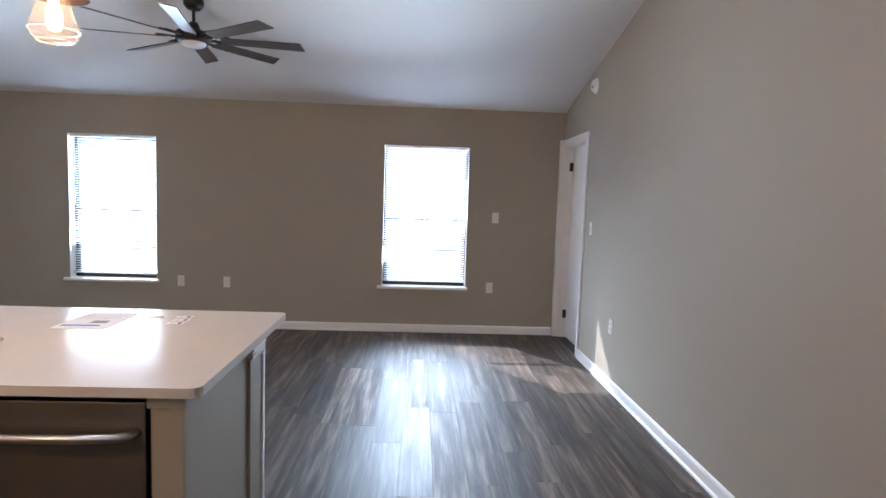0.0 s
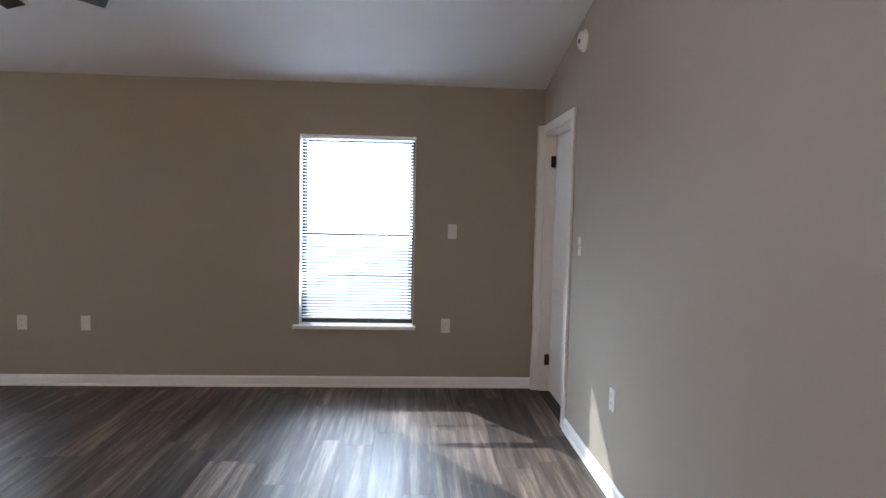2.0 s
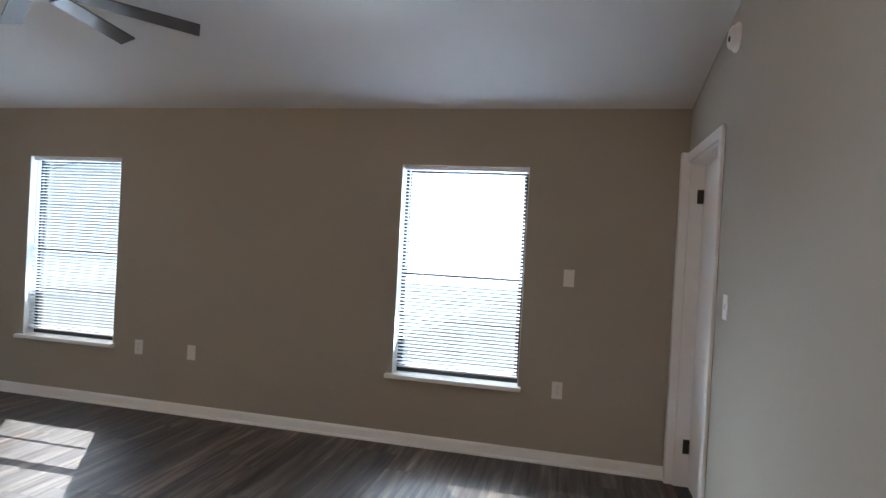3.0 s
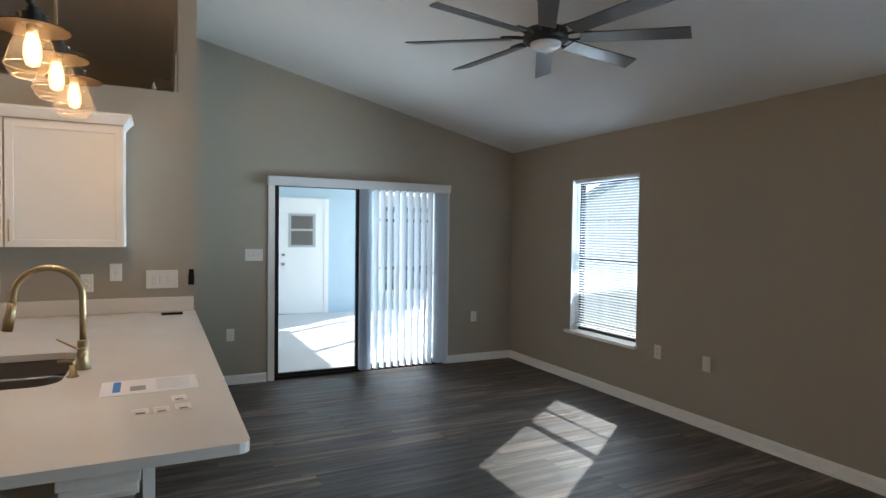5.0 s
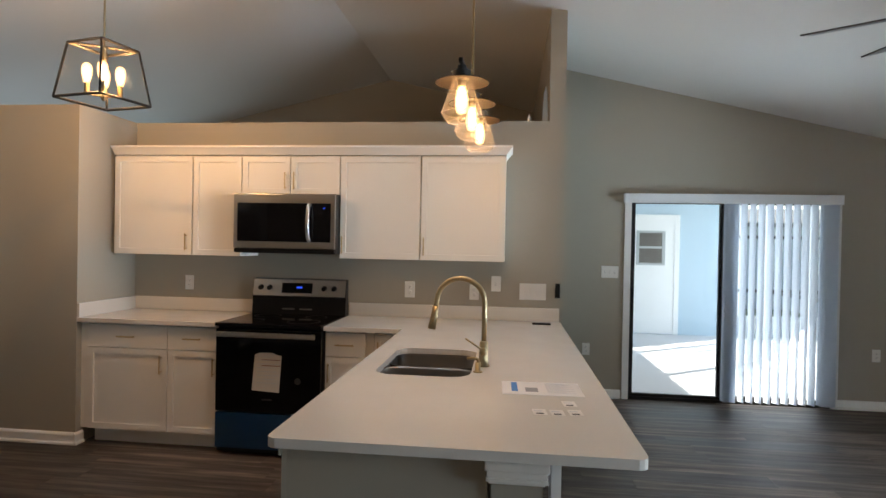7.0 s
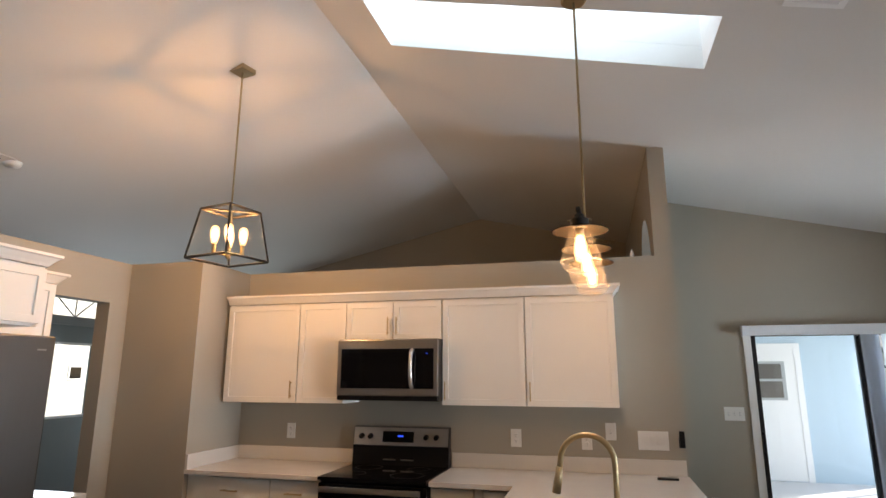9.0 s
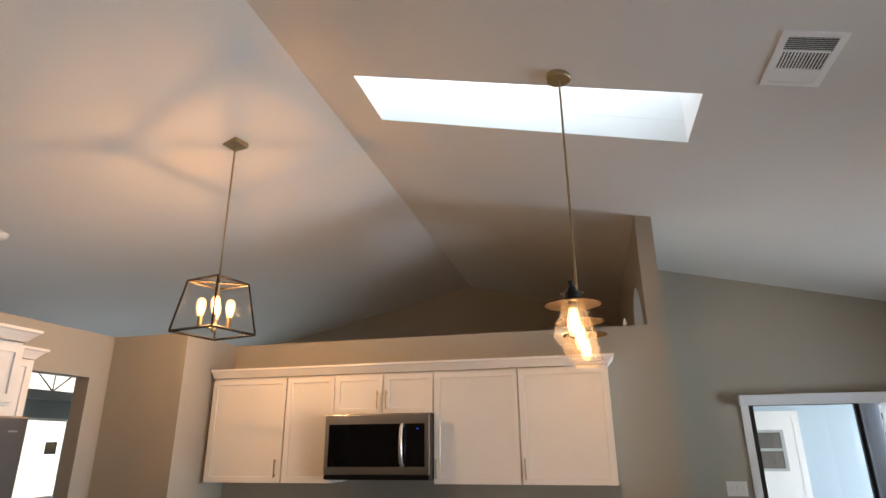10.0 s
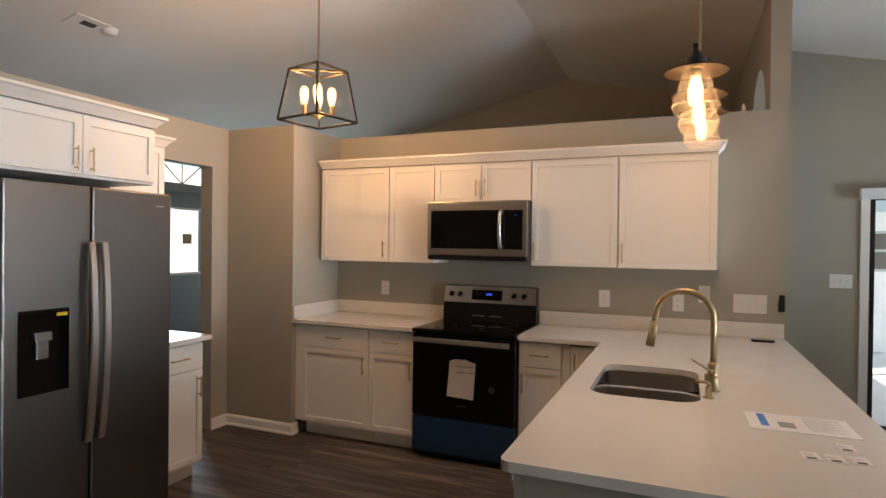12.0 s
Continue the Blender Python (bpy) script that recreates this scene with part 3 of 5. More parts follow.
def plate(name, label, face, at, w=0.072, hgt=0.117, style="outlet", gangs=1):
    """A wall plate whose face looks along: n (to the south), w (to the east), e (to the west)."""
    turn = {"n": 0, "w": 90, "e": -90}[face]
    p = thing(name, label, "switch" if "switch" in name else "outlet", at, turn)
    part("cover", boxed((-w / 2, w / 2, -0.006, 0, -hgt / 2, hgt / 2), bevel=0.002), PLASTIC, p)
    for k in range(gangs):
        x = (k - (gangs - 1) / 2) * 0.046
        if style == "outlet":
            for dz in (-0.020, 0.020):
                bm = bmesh.new()
                lathe(bm, [(0.0, -0.0085), (0.015, -0.0085), (0.0165, -0.006)], 16, (x, 0, dz), "y")
                part("socket", bm, PLASTIC, p)
                part("slot", boxed((x - 0.007, x - 0.005, -0.0092, -0.0086, dz - 0.001, dz + 0.007), (x + 0.005, x + 0.007, -0.0092, -0.0086, dz - 0.001, dz + 0.007), (x - 0.002, x + 0.002, -0.0092, -0.0086, dz - 0.009, dz - 0.005)), DARK_HOLE, p)
        elif style == "toggle":
            part("toggle_slot", boxed((x - 0.006, x + 0.006, -0.0066, -0.0059, -0.013, 0.013)), INK, p)
            part("toggle", boxed((x - 0.005, x + 0.005, -0.014, -0.006, -0.010, 0.012), bevel=0.002), PLASTIC, p)
        elif style == "rocker":
            part("rocker", boxed((x - 0.016, x + 0.016, -0.010, -0.006, -0.033, 0.033), bevel=0.002), PLASTIC, p)
        elif style == "jack":
            part("jack", boxed((x - 0.008, x + 0.008, -0.010, -0.006, -0.008, 0.008)), DARK_HOLE if gangs > 1 else PLASTIC, p)
    return p


plate("wall_outlet", "white duplex outlet on the greige wall below the window", "n", (-2.535, NY, 0.503))
plate("wall_outlet", "white blank cable plate low on the greige wall", "n", (-2.049, NY, 0.502), style="jack")
plate("wall_outlet", "white duplex outlet near the corner door", "n", (0.802, NY, 0.513))
plate("wall_switch", "white cable plate high beside the window", "n", (0.84, NY, 1.285), style="jack")
plate("wall_outlet", "white duplex outlet low on the side wall", "e", (EX, 4.307, 0.50))
plate("wall_switch", "white toggle switch beside the white door", "e", (EX, 4.98, 1.25), style="toggle")
plate("wall_outlet", "white duplex outlet beside the sliding door", "w", (WX, 2.925, 0.478))
plate("wall_outlet", "white duplex outlet near the corner of the gable wall", "w", (WX, 5.592, 0.518))
plate("wall_switch", "white triple toggle switch beside the sliding door", "w", (WX, 3.141, 1.246), w=0.165, style="toggle", gangs=3)
plate("wall_outlet", "white duplex outlet above the kitchen backsplash", "w", (K, -0.44, 1.138))
plate("wall_outlet", "white duplex outlet between range and sink", "w", (K, 1.385, 1.131), w=0.078, hgt=0.125)
plate("wall_outlet", "white duplex outlet behind the gold faucet", "w", (K, 1.888, 1.123))
plate("wall_switch", "white single switch plate with a small box", "w", (K, 2.055, 1.192), style="toggle")
plate("wall_switch", "wide white three-gang rocker switch above the backsplash", "w", (K, 2.335, 1.139), w=0.20, hgt=0.125, style="rocker", gangs=3)

det = thing("smoke_detector", "round white smoke detector high on the side wall", "smoke detector", (EX, 5.05, 2.53), -90)
bm = lathe(bmesh.new(), [(0.0, -0.038), (0.045, -0.038), (0.055, -0.030), (0.058, -0.012), (0.068, -0.010), (0.070, 0.0)], 32, (0, 0, 0), "y")
part("housing", bm, PLASTIC, det, smooth=True)
part("test_button", lathe(bmesh.new(), [(0.0, -0.042), (0.012, -0.042), (0.014, -0.0381)], 16, (0.01, 0, -0.01), "y"), DARK_HOLE, det)

# ---- corner door ----
door = thing("door_1", "closed white panel door with black hinges in white casing", "door", (EX, (D0 + D1) / 2, 0))
door["kind"] = "structure"
hd = (D1 - D0) / 2
part("door_slab", boxed((0.085, 0.12, -hd + 0.022, hd - 0.022, 0.01, DZ - 0.022), bevel=0.002), TRIM, door)
for z0, z1 in ((0.22, 0.86), (1.02, 1.90)):
    part("panel", boxed((0.080, 0.0845, -hd + 0.13, hd - 0.13, z0, z1), bevel=0.002), TRIM, door)
part("jamb", boxed((0.0, 0.135, -hd, -hd + 0.018, 0, DZ), (0.0, 0.135, hd - 0.018, hd, 0, DZ), (0.0, 0.135, -hd + 0.018, hd - 0.018, DZ - 0.018, DZ)), TRIM, door)
casing = boxed((-0.018, 0.0, -hd - 0.060, -hd + 0.004, 0, DZ + 0.06), (-0.055, 0.0, hd - 0.004, hd + 0.058, 0, DZ + 0.06), (-0.018, 0.0, -hd + 0.004, hd - 0.004, DZ - 0.004, DZ + 0.06), bevel=0.004)
part("casing", casing, TRIM, door)
for z in (0.26, 1.06, 1.86):
    if z == 1.06:
        continue
    part("hinge", boxed((0.045, 0.084, hd - 0.028, hd - 0.018, z - 0.045, z + 0.045), bevel=0.002), DARK_METAL, door)

# ---- sliding door ----
slider = thing("door_2", "black-framed sliding glass door in white casing, open to the porch view", "sliding door", (WX, S0, 0))
slider["kind"] = "structure"
sw = S1 - S0
part("casing", boxed((0.0, 0.016, -0.062, 0.0, 0, 2.0), (0.0, 0.016, sw, sw + 0.055, 0, 2.0), (0.0, 0.016, 0.0, sw, SZ, 2.0)), TRIM, slider)
part("outer_frame", boxed((-0.13, -0.004, 0.0, 0.014, 0.0, SZ), (-0.13, -0.004, sw - 0.014, sw, 0.0, SZ), (-0.13, -0.004, 0.014, sw - 0.014, SZ - 0.02, SZ), (-0.13, -0.004, 0.014, sw - 0.014, 0.0, 0.028)), BRONZE, slider)
mid_y = 0.875
for a, b, x in ((0.0145, mid_y + 0.03, -0.055), (mid_y - 0.02, sw - 0.0145, -0.10)):
    part("door_panel_frame", boxed((x, x + 0.035, a, a + 0.030, 0.03, SZ - 0.021), (x, x + 0.035, b - 0.03, b, 0.03, SZ - 0.021), (x, x + 0.035, a + 0.030, b - 0.03, SZ - 0.036, SZ - 0.021), (x, x + 0.035, a + 0.030, b - 0.03, 0.03, 0.058)), BRONZE, slider)
    p = part("pane", boxed((x + 0.015, x + 0.02, a + 0.030, b - 0.03, 0.058, SZ - 0.036)), GLASS, slider)
    p.visible_shadow = False
part("door_handle", boxed((-0.02, 0.012, 0.008, 0.03, 0.90, 1.10), (0.012, 0.03, 0.01, 0.028, 0.93, 1.07), bevel=0.003), BLACK, slider)

blind = thing("vertical_blind", "white vertical blind under a valance, partly over the sliding door", "blind", (WX, S0, 0))
part("valance", boxed((0.075, 0.087, -0.078, sw + 0.035, 1.925, 2.015), (0.0161, 0.075, -0.078, -0.066, 1.925, 2.015), (0.0161, 0.075, sw + 0.023, sw + 0.035, 1.925, 2.015), (0.0161, 0.075, -0.066, sw + 0.023, 2.007, 2.015), bevel=0.0015), PVC, blind)
part("track", boxed((0.025, 0.055, -0.05, sw + 0.015, 1.95, 1.985)), PVC, blind)
vane_me = None
vanes = [(mid_y + 0.0 + 0.012 * i, 82) for i in range(9)] + [(mid_y + 0.165 + 0.079 * i, 72) for i in range(9)] + [(sw - 0.12 + 0.014 * i, 80) for i in range(9)]
for y, ang in vanes:
    if vane_me is None:
        bm = bmesh.new()
        pts = [(-0.044, 0.0), (-0.022, 0.004), (0.0, 0.0055), (0.022, 0.004), (0.044, 0.0)]
        pts += [(a, b - 0.0012) for a, b in reversed(pts)]
        prism(bm, pts, "z", 0.03, 1.95)
        v = part("vane", bm, VANE, blind)
        vane_me = v.data
    else:
        v = new("vane", vane_me)
        v.parent = blind
    v.matrix_basis = pose(0.04, y, 0, 0, 0, 90 - ang)

# ---- ceiling fan ----
FX, FY, FZ = -1.700, 4.282, 2.560
fan = thing("ceiling_fan", "black ceiling fan with eight dark blades and frosted light", "ceiling fan", (FX, FY, FZ))
top = roof_z(FY) - FZ
part("canopy", lathe(bmesh.new(), [(0.0, top + 0.01), (0.075, top + 0.01), (0.070, top - 0.035), (0.045, top - 0.065), (0.0, top - 0.07)], 24), DARK_METAL, fan, smooth=True)
part("downrod", lathe(bmesh.new(), [(0.012, top - 0.06), (0.012, 0.12)], 12), DARK_METAL, fan, smooth=True)
part("motor_housing", lathe(bmesh.new(), [(0.0, 0.16), (0.028, 0.15), (0.040, 0.12), (0.050, 0.10), (0.075, 0.085), (0.122, 0.075), (0.128, 0.02), (0.105, 0.003), (0.0, 0.005)], 32), DARK_METAL, fan, smooth=True)
part("light_bowl", lathe(bmesh.new(), [(0.088, 0.004), (0.085, -0.012), (0.060, -0.028), (0.0, -0.036)], 32), OPAL, fan, smooth=True)
blade_me = arm_me = None
for k in range(8):
    if blade_me is None:
        bm = bmesh.new()
        prism(bm, [(0.19, -0.045), (0.765, -0.060), (0.800, 0.052), (0.19, 0.050)], "z", -0.004, 0.004)
        blade = part("blade", bm, FAN_BLADE, fan)
        blade_me = blade.data
        ring = bmesh.new()
        tube(ring, [(0.10, 0, 0.0), (0.125, 0.030, 0.004), (0.165, 0.040, 0.008), (0.205, 0.034, 0.010), (0.25, 0.030, 0.010)], 0.007, 6)
        tube(ring, [(0.10, 0, 0.0), (0.125, -0.030, 0.004), (0.165, -0.040, 0.008), (0.205, -0.034, 0.010), (0.25, -0.030, 0.010)], 0.007, 6)
        box(ring, 0.235, 0.255, -0.036, 0.036, 0.0045, 0.012)
        arm = part("blade_arm", ring, DARK_METAL, fan)
        arm_me = arm.data
    else:
        blade, arm = new("blade", blade_me), new("blade_arm", arm_me)
        blade.parent = arm.parent = fan
    for o in (blade, arm):
        o.matrix_basis = pose(0, 0, 0.035, 0, 0, 10.4 + 45 * k) @ pose(0, 0, 0, -13, 0, 0)
# ---- kitchen cabinets ----


def shaker(bm, y0, y1, z0, z1, x, rail=0.057, depth=0.019):
    """A framed door front in the plane x, facing to the east."""
    box(bm, x - depth, x, y0, y1, z0, z1)
    bm.normal_update()
    front = max(bm.faces, key=lambda f: f.calc_center_median().x)
    bmesh.ops.inset_region(bm, faces=[front], thickness=0.0012, depth=0.0)
    bmesh.ops.inset_region(bm, faces=[front], thickness=rail, depth=0.0)
    bmesh.ops.inset_region(bm, faces=[front], thickness=0.002, depth=-0.010)
    return bm


def bar_handle(name, a, b, out, parent, mat=None, r=0.005):
    """A bar from a to b, held off by two posts along the vector out."""
    a, b, out = Vector(a), Vector(b), Vector(out)
    bm = bmesh.new()
    tube(bm, [a + out, b + out], r, 8)
    for f in (0.12, 0.88):
        p = a.lerp(b, f)
        tube(bm, [p, p + out], r * 0.8, 6)
    return part(name, bm, mat or NICKEL, parent, smooth=False)


def cabinet(name, label, at, turn, w, h, d, doors, drawers=(), z=0.0, toe=0.0, group="kitchen cabinets"):
    """Local frame: front faces +x at x = 0, the cabinet runs along +y for its width. doors: (y0, y1, z0, z1, handle)."""
    c = thing(name, label, "cabinet", at, turn, group)
    body = bmesh.new()
    box(body, -d, -0.021, 0.001, w - 0.001, z + toe, z + h)
    part("body", body, CABINET, c)
    if toe:
        part("toe_kick", boxed((-d, -0.085, 0.001, w - 0.001, 0.0, toe - 0.001)), CABINET, c)
    for y0, y1, z0, z1, hand in doors:
        dr = part("door", shaker(bmesh.new(), y0, y1, z0, z1, 0.0), CABINET, c)
        if hand:
            hy, hz0, hz1 = hand
            bar_handle("handle", (0, hy, hz0), (0, hy, hz1), (0.028, 0, 0), dr)
    for y0, y1, z0, z1 in drawers:
        bm = bmesh.new()
        box(bm, -0.019, 0.0, y0, y1, z0, z1, bevel=0.0015)
        dr = part("drawer", bm, CABINET, c)
        m = (y0 + y1) / 2
        bar_handle("handle", (0, m - 0.065, (z0 + z1) / 2), (0, m + 0.065, (z0 + z1) / 2), (0.028, 0, 0), dr)
    return c


UX = K + 0.312


def upper(y0, y1, z0, z1, doors, label):
    ds = []
    for a, b, hy in doors:
        ds.append((a - y0 + 0.002, b - y0 - 0.002, z0 + 0.002, z1 - 0.012, None if hy is None else (hy - y0, z0 + 0.035, z0 + 0.165)))
    return cabinet("wall_cabinet", label, (UX, y0, 0), 0, y1 - y0, z1 - z0, 0.309, ds, z=z0)


TZ = 2.13
upper(-0.888, -0.245, 1.37, TZ, [(-0.884, -0.25, -0.29)], "white shaker wall cabinet with one door, mounted in the corner")
upper(-0.243, 0.143, 1.37, TZ, [(-0.243, 0.143, 0.115)], "narrow white shaker wall cabinet beside the microwave")
upper(0.145, 0.903, 1.837, TZ, [(0.147, 0.522, 0.49), (0.526, 0.901, 0.558)], "short white two-door wall cabinet above the microwave")
upper(0.905, 1.505, 1.37, TZ, [(0.907, 1.503, 0.93)], "white shaker wall cabinet beside the microwave")
upper(1.507, 2.118, 1.37, TZ, [(1.509, 2.116, 1.535)], "white shaker wall cabinet at the open end")


def crown_run(bm, x, y0, y1, z, ret=True):
    prof = [(0.0, 0.0), (0.012, 0.0), (0.014, 0.018), (0.035, 0.045), (0.045, 0.052), (0.045, 0.065), (0.0, 0.065)]
    prism(bm, [(x + d, z + h) for d, h in prof], "y", y0, y1 + (0.045 if ret else 0))
    return bm


crown = bmesh.new()
rows = [(0.0, 0.0), (0.012, 0.018), (0.034, 0.045), (0.046, 0.052), (0.046, 0.066)]
prev = None
for d, h in rows:
    ring = [crown.verts.new((K + 0.001, 2.118 + d, TZ + h)), crown.verts.new((UX + d, 2.118 + d, TZ + h)), crown.verts.new((UX + d, -0.888, TZ + h))]
    if prev:
        crown.faces.new((prev[0], prev[1], ring[1], ring[0]))
        crown.faces.new((prev[1], prev[2], ring[2], ring[1]))
    prev = ring
back = crown.verts.new((K + 0.001, -0.888, TZ + 0.066))
crown.faces.new((prev[0], prev[1], prev[2], back))
bmesh.ops.recalc_face_normals(crown, faces=crown.faces)
tagged(part("crown_moulding", crown, CABINET), "white crown moulding along the top of the wall cabinets", "moulding")

BXF = K + 0.61


def base(y0, y1, parts, label):
    doors, drawers = [], []
    for a, b, hy in parts:
        drawers.append((a - y0 + 0.002, b - y0 - 0.002, 0.705, 0.868))
        doors.append((a - y0 + 0.002, b - y0 - 0.002, 0.115, 0.70, (hy - y0, 0.53, 0.66)))
    return cabinet("base_cabinet", label, (BXF, y0, 0), 0, y1 - y0, 0.882, 0.605, doors, drawers, toe=0.115)


base(-0.86, -0.247, [(-0.858, -0.247, -0.29)], "white shaker base cabinet with drawer under the quartz worktop")
base(-0.245, 0.138, [(-0.245, 0.138, 0.105)], "narrow white shaker base cabinet with drawer beside the range")
part("filler_strip", boxed((BXF - 0.60, BXF - 0.012, -0.917, -0.862, 0.115, 0.88)), CABINET)
tagged(bpy.data.objects["filler_strip"], "white filler strip between base cabinet and wall", "filler")
base(0.905, 1.19, [(0.907, 1.19, 0.935)], "narrow white shaker base cabinet with drawer beside the range")
corner = cabinet("base_cabinet", "white corner base cabinet with dark gap strips around its door", (BXF, 1.192, 0), 0, 0.30, 0.882, 0.605, [(0.06, 0.298, 0.115, 0.868, (0.09, 0.68, 0.82))], toe=0.115)
# Dark strips put the shade of the door gap into colour.
part("shadow_gap", boxed((-0.0205, -0.0195, 0.054, 0.06, 0.115, 0.872), (-0.0205, -0.0195, 0.06, 0.299, 0.868, 0.876)), DARK_HOLE, corner)

# worktops with the sink cut-out
CT0, CT1 = 0.884, 0.914
SX0, SX1, SY0, SY1 = -2.13, -1.48, 1.56, 1.99


def rounded(x0, x1, y0, y1, r, n=6):
    pts = []
    for cx, cy, a0 in ((x1 - r, y1 - r, 0), (x0 + r, y1 - r, 90), (x0 + r, y0 + r, 180), (x1 - r, y0 + r, 270)):
        for i in range(n + 1):
            a = radians(a0 + 90 * i / n)
            pts.append((cx + r * math.cos(a), cy + r * math.sin(a)))
    return pts


def slab_with_hole(outer, hole, z0, z1):
    bm = bmesh.new()
    loops = []
    for pts in (outer, hole):
        vs = [bm.verts.new((x, y, z1)) for x, y in pts]
        es = [bm.edges.new((vs[i], vs[(i + 1) % len(vs)])) for i in range(len(vs))]
        loops.append((vs, es))
    res = bmesh.ops.triangle_fill(bm, use_beauty=True, use_dissolve=False, edges=loops[0][1] + loops[1][1])
    faces = [g for g in res["geom"] if isinstance(g, bmesh.types.BMFace)]
    ext = bmesh.ops.extrude_face_region(bm, geom=faces)
    for v in [g for g in ext["geom"] if isinstance(g, bmesh.types.BMVert)]:
        v.co.z = z0
    bmesh.ops.recalc_face_normals(bm, faces=bm.faces)
    return bm


CX = K + 0.65
outer = [(K + 0.001, 0.907), (CX, 0.907), (CX, 1.448)]
outer += [(-0.61 - 0.03, 1.448)] + [(-0.64 + 0.03 * math.cos(radians(a)), 1.478 + 0.03 * math.sin(radians(a))) for a in (-60, -30, 0)]
outer += [(-0.64 + 0.03 * math.cos(radians(a)), 2.515 + 0.03 * math.sin(radians(a))) for a in (0, 30, 60, 90)]
outer += [(K + 0.001, 2.545)]
top = thing("peninsula_worktop", "white quartz worktop on the peninsula with sink cut-out", "worktop", (0, 0, CT0))
o = part("slab", slab_with_hole(outer, rounded(SX0, SX1, SY0, SY1, 0.09), 0.0, CT1 - CT0), QUARTZ, top)
part("backsplash", boxed((K + 0.001, K + 0.02, 0.907, 2.535, 0.0305, 0.132), bevel=0.0015), QUARTZ, top)
wt = thing("worktop", "white quartz worktop beside the range", "worktop", (0, 0, CT0))
part("slab", boxed((K + 0.001, CX, NOOK_Y + 0.001, 0.139, 0, 0.03), bevel=0.002), QUARTZ, wt)
part("backsplash", boxed((K + 0.001, K + 0.02, NOOK_Y + 0.021, 0.139, 0.0305, 0.132), (K + 0.001, CX - 0.005, NOOK_Y + 0.001, NOOK_Y + 0.02, 0.0305, 0.132), bevel=0.0015), QUARTZ, wt)

# ---- sink and faucet ----
sink = thing("kitchen_sink", "stainless steel double-bowl undermount sink", "sink", (0, 0, CT0 - 0.002))


def bowl(x0, x1, y0, y1, depth):
    bm = bmesh.new()
    prev = None
    for inset, z, r in ((-0.004, 0.0, 0.073), (0.0, 0.0, 0.07), (0.004, -0.01, 0.07), (0.012, -depth + 0.03, 0.065), (0.035, -depth, 0.05)):
        ring = [bm.verts.new((x, y, z)) for x, y in rounded(x0 + inset, x1 - inset, y0 + inset, y1 - inset, r)]
        if prev:
            for i in range(len(ring)):
                j = (i + 1) % len(ring)
                bm.faces.new((prev[i], prev[j], ring[j], ring[i]))
        prev = ring
    bm.faces.new(prev)
    bmesh.ops.recalc_face_normals(bm, faces=bm.faces)
    return bm


for a, b in ((SX0 - 0.006, -1.815), (-1.79, SX1 + 0.006)):
    part("bowl", bowl(a, b, SY0 - 0.006, SY1 + 0.006, 0.19), DARKENED_STEEL, sink, smooth=True)
    part("drain", lathe(bmesh.new(), [(0.0, -0.185), (0.04, -0.186), (0.045, -0.189)], 20, ((a + b) / 2, 1.79, 0)), STEEL, sink, smooth=True)
part("bowl_divider", boxed((-1.812, -1.793, SY0 + 0.06, SY1 - 0.06, -0.03, -0.001), bevel=0.004), DARKENED_STEEL, sink)

FA = (-1.735, 2.04, CT1)
faucet = thing("kitchen_faucet", "brushed gold gooseneck pull-down faucet beside the sink", "faucet", FA)
part("base", lathe(bmesh.new(), [(0.0, 0.0), (0.029, 0.0), (0.029, 0.006), (0.024, 0.010), (0.021, 0.05), (0.021, 0.115), (0.016, 0.12), (0.0, 0.12)], 20), BRASS, faucet, smooth=True)
path = [(0, 0, 0.11), (0, 0, 0.22), (0, 0, 0.30)]
R = 0.115
path += [(0, -R + R * math.cos(radians(a)), 0.30 + R * math.sin(radians(a))) for a in range(15, 181, 15)]
path += [(0, -2 * R - 0.004, 0.27)]
part("spout", tube(bmesh.new(), path, 0.0125, 14), BRASS, faucet, smooth=True)
part("spray_head", tube(bmesh.new(), [(0, -2 * R - 0.004, 0.28), (0, -2 * R - 0.010, 0.235), (0, -2 * R - 0.022, 0.17)], [0.0145, 0.0175, 0.019], 14), BRASS, faucet, smooth=True)
part("lever_body", tube(bmesh.new(), [(0.0, 0, 0.075), (0.045, 0, 0.075)], 0.017, 14), BRASS, faucet, smooth=True)
part("lever", tube(bmesh.new(), [(0.035, 0, 0.08), (0.04, -0.03, 0.10), (0.045, -0.085, 0.135)], [0.005, 0.0045, 0.004], 8), BRASS, faucet, smooth=True)
soap = thing("soap_dispenser", "small brushed gold soap pump beside the faucet", "soap dispenser", (-1.60, 2.02, CT1))
part("base", lathe(bmesh.new(), [(0.0, 0.0), (0.022, 0.0), (0.022, 0.005), (0.013, 0.008), (0.013, 0.045), (0.0, 0.045)], 16), BRASS, soap, smooth=True)
part("nozzle", tube(bmesh.new(), [(0, 0, 0.045), (0, 0, 0.058), (0, -0.02, 0.063), (0, -0.05, 0.060)], 0.007, 10), BRASS, soap, smooth=True)
gap = thing("air_gap", "small brushed gold cap on the worktop", "faucet cap", (-1.86, 2.03, CT1))
part("cap", lathe(bmesh.new(), [(0.0, 0.05), (0.014, 0.048), (0.019, 0.04), (0.019, 0.0)], 16), BRASS, gap, smooth=True)

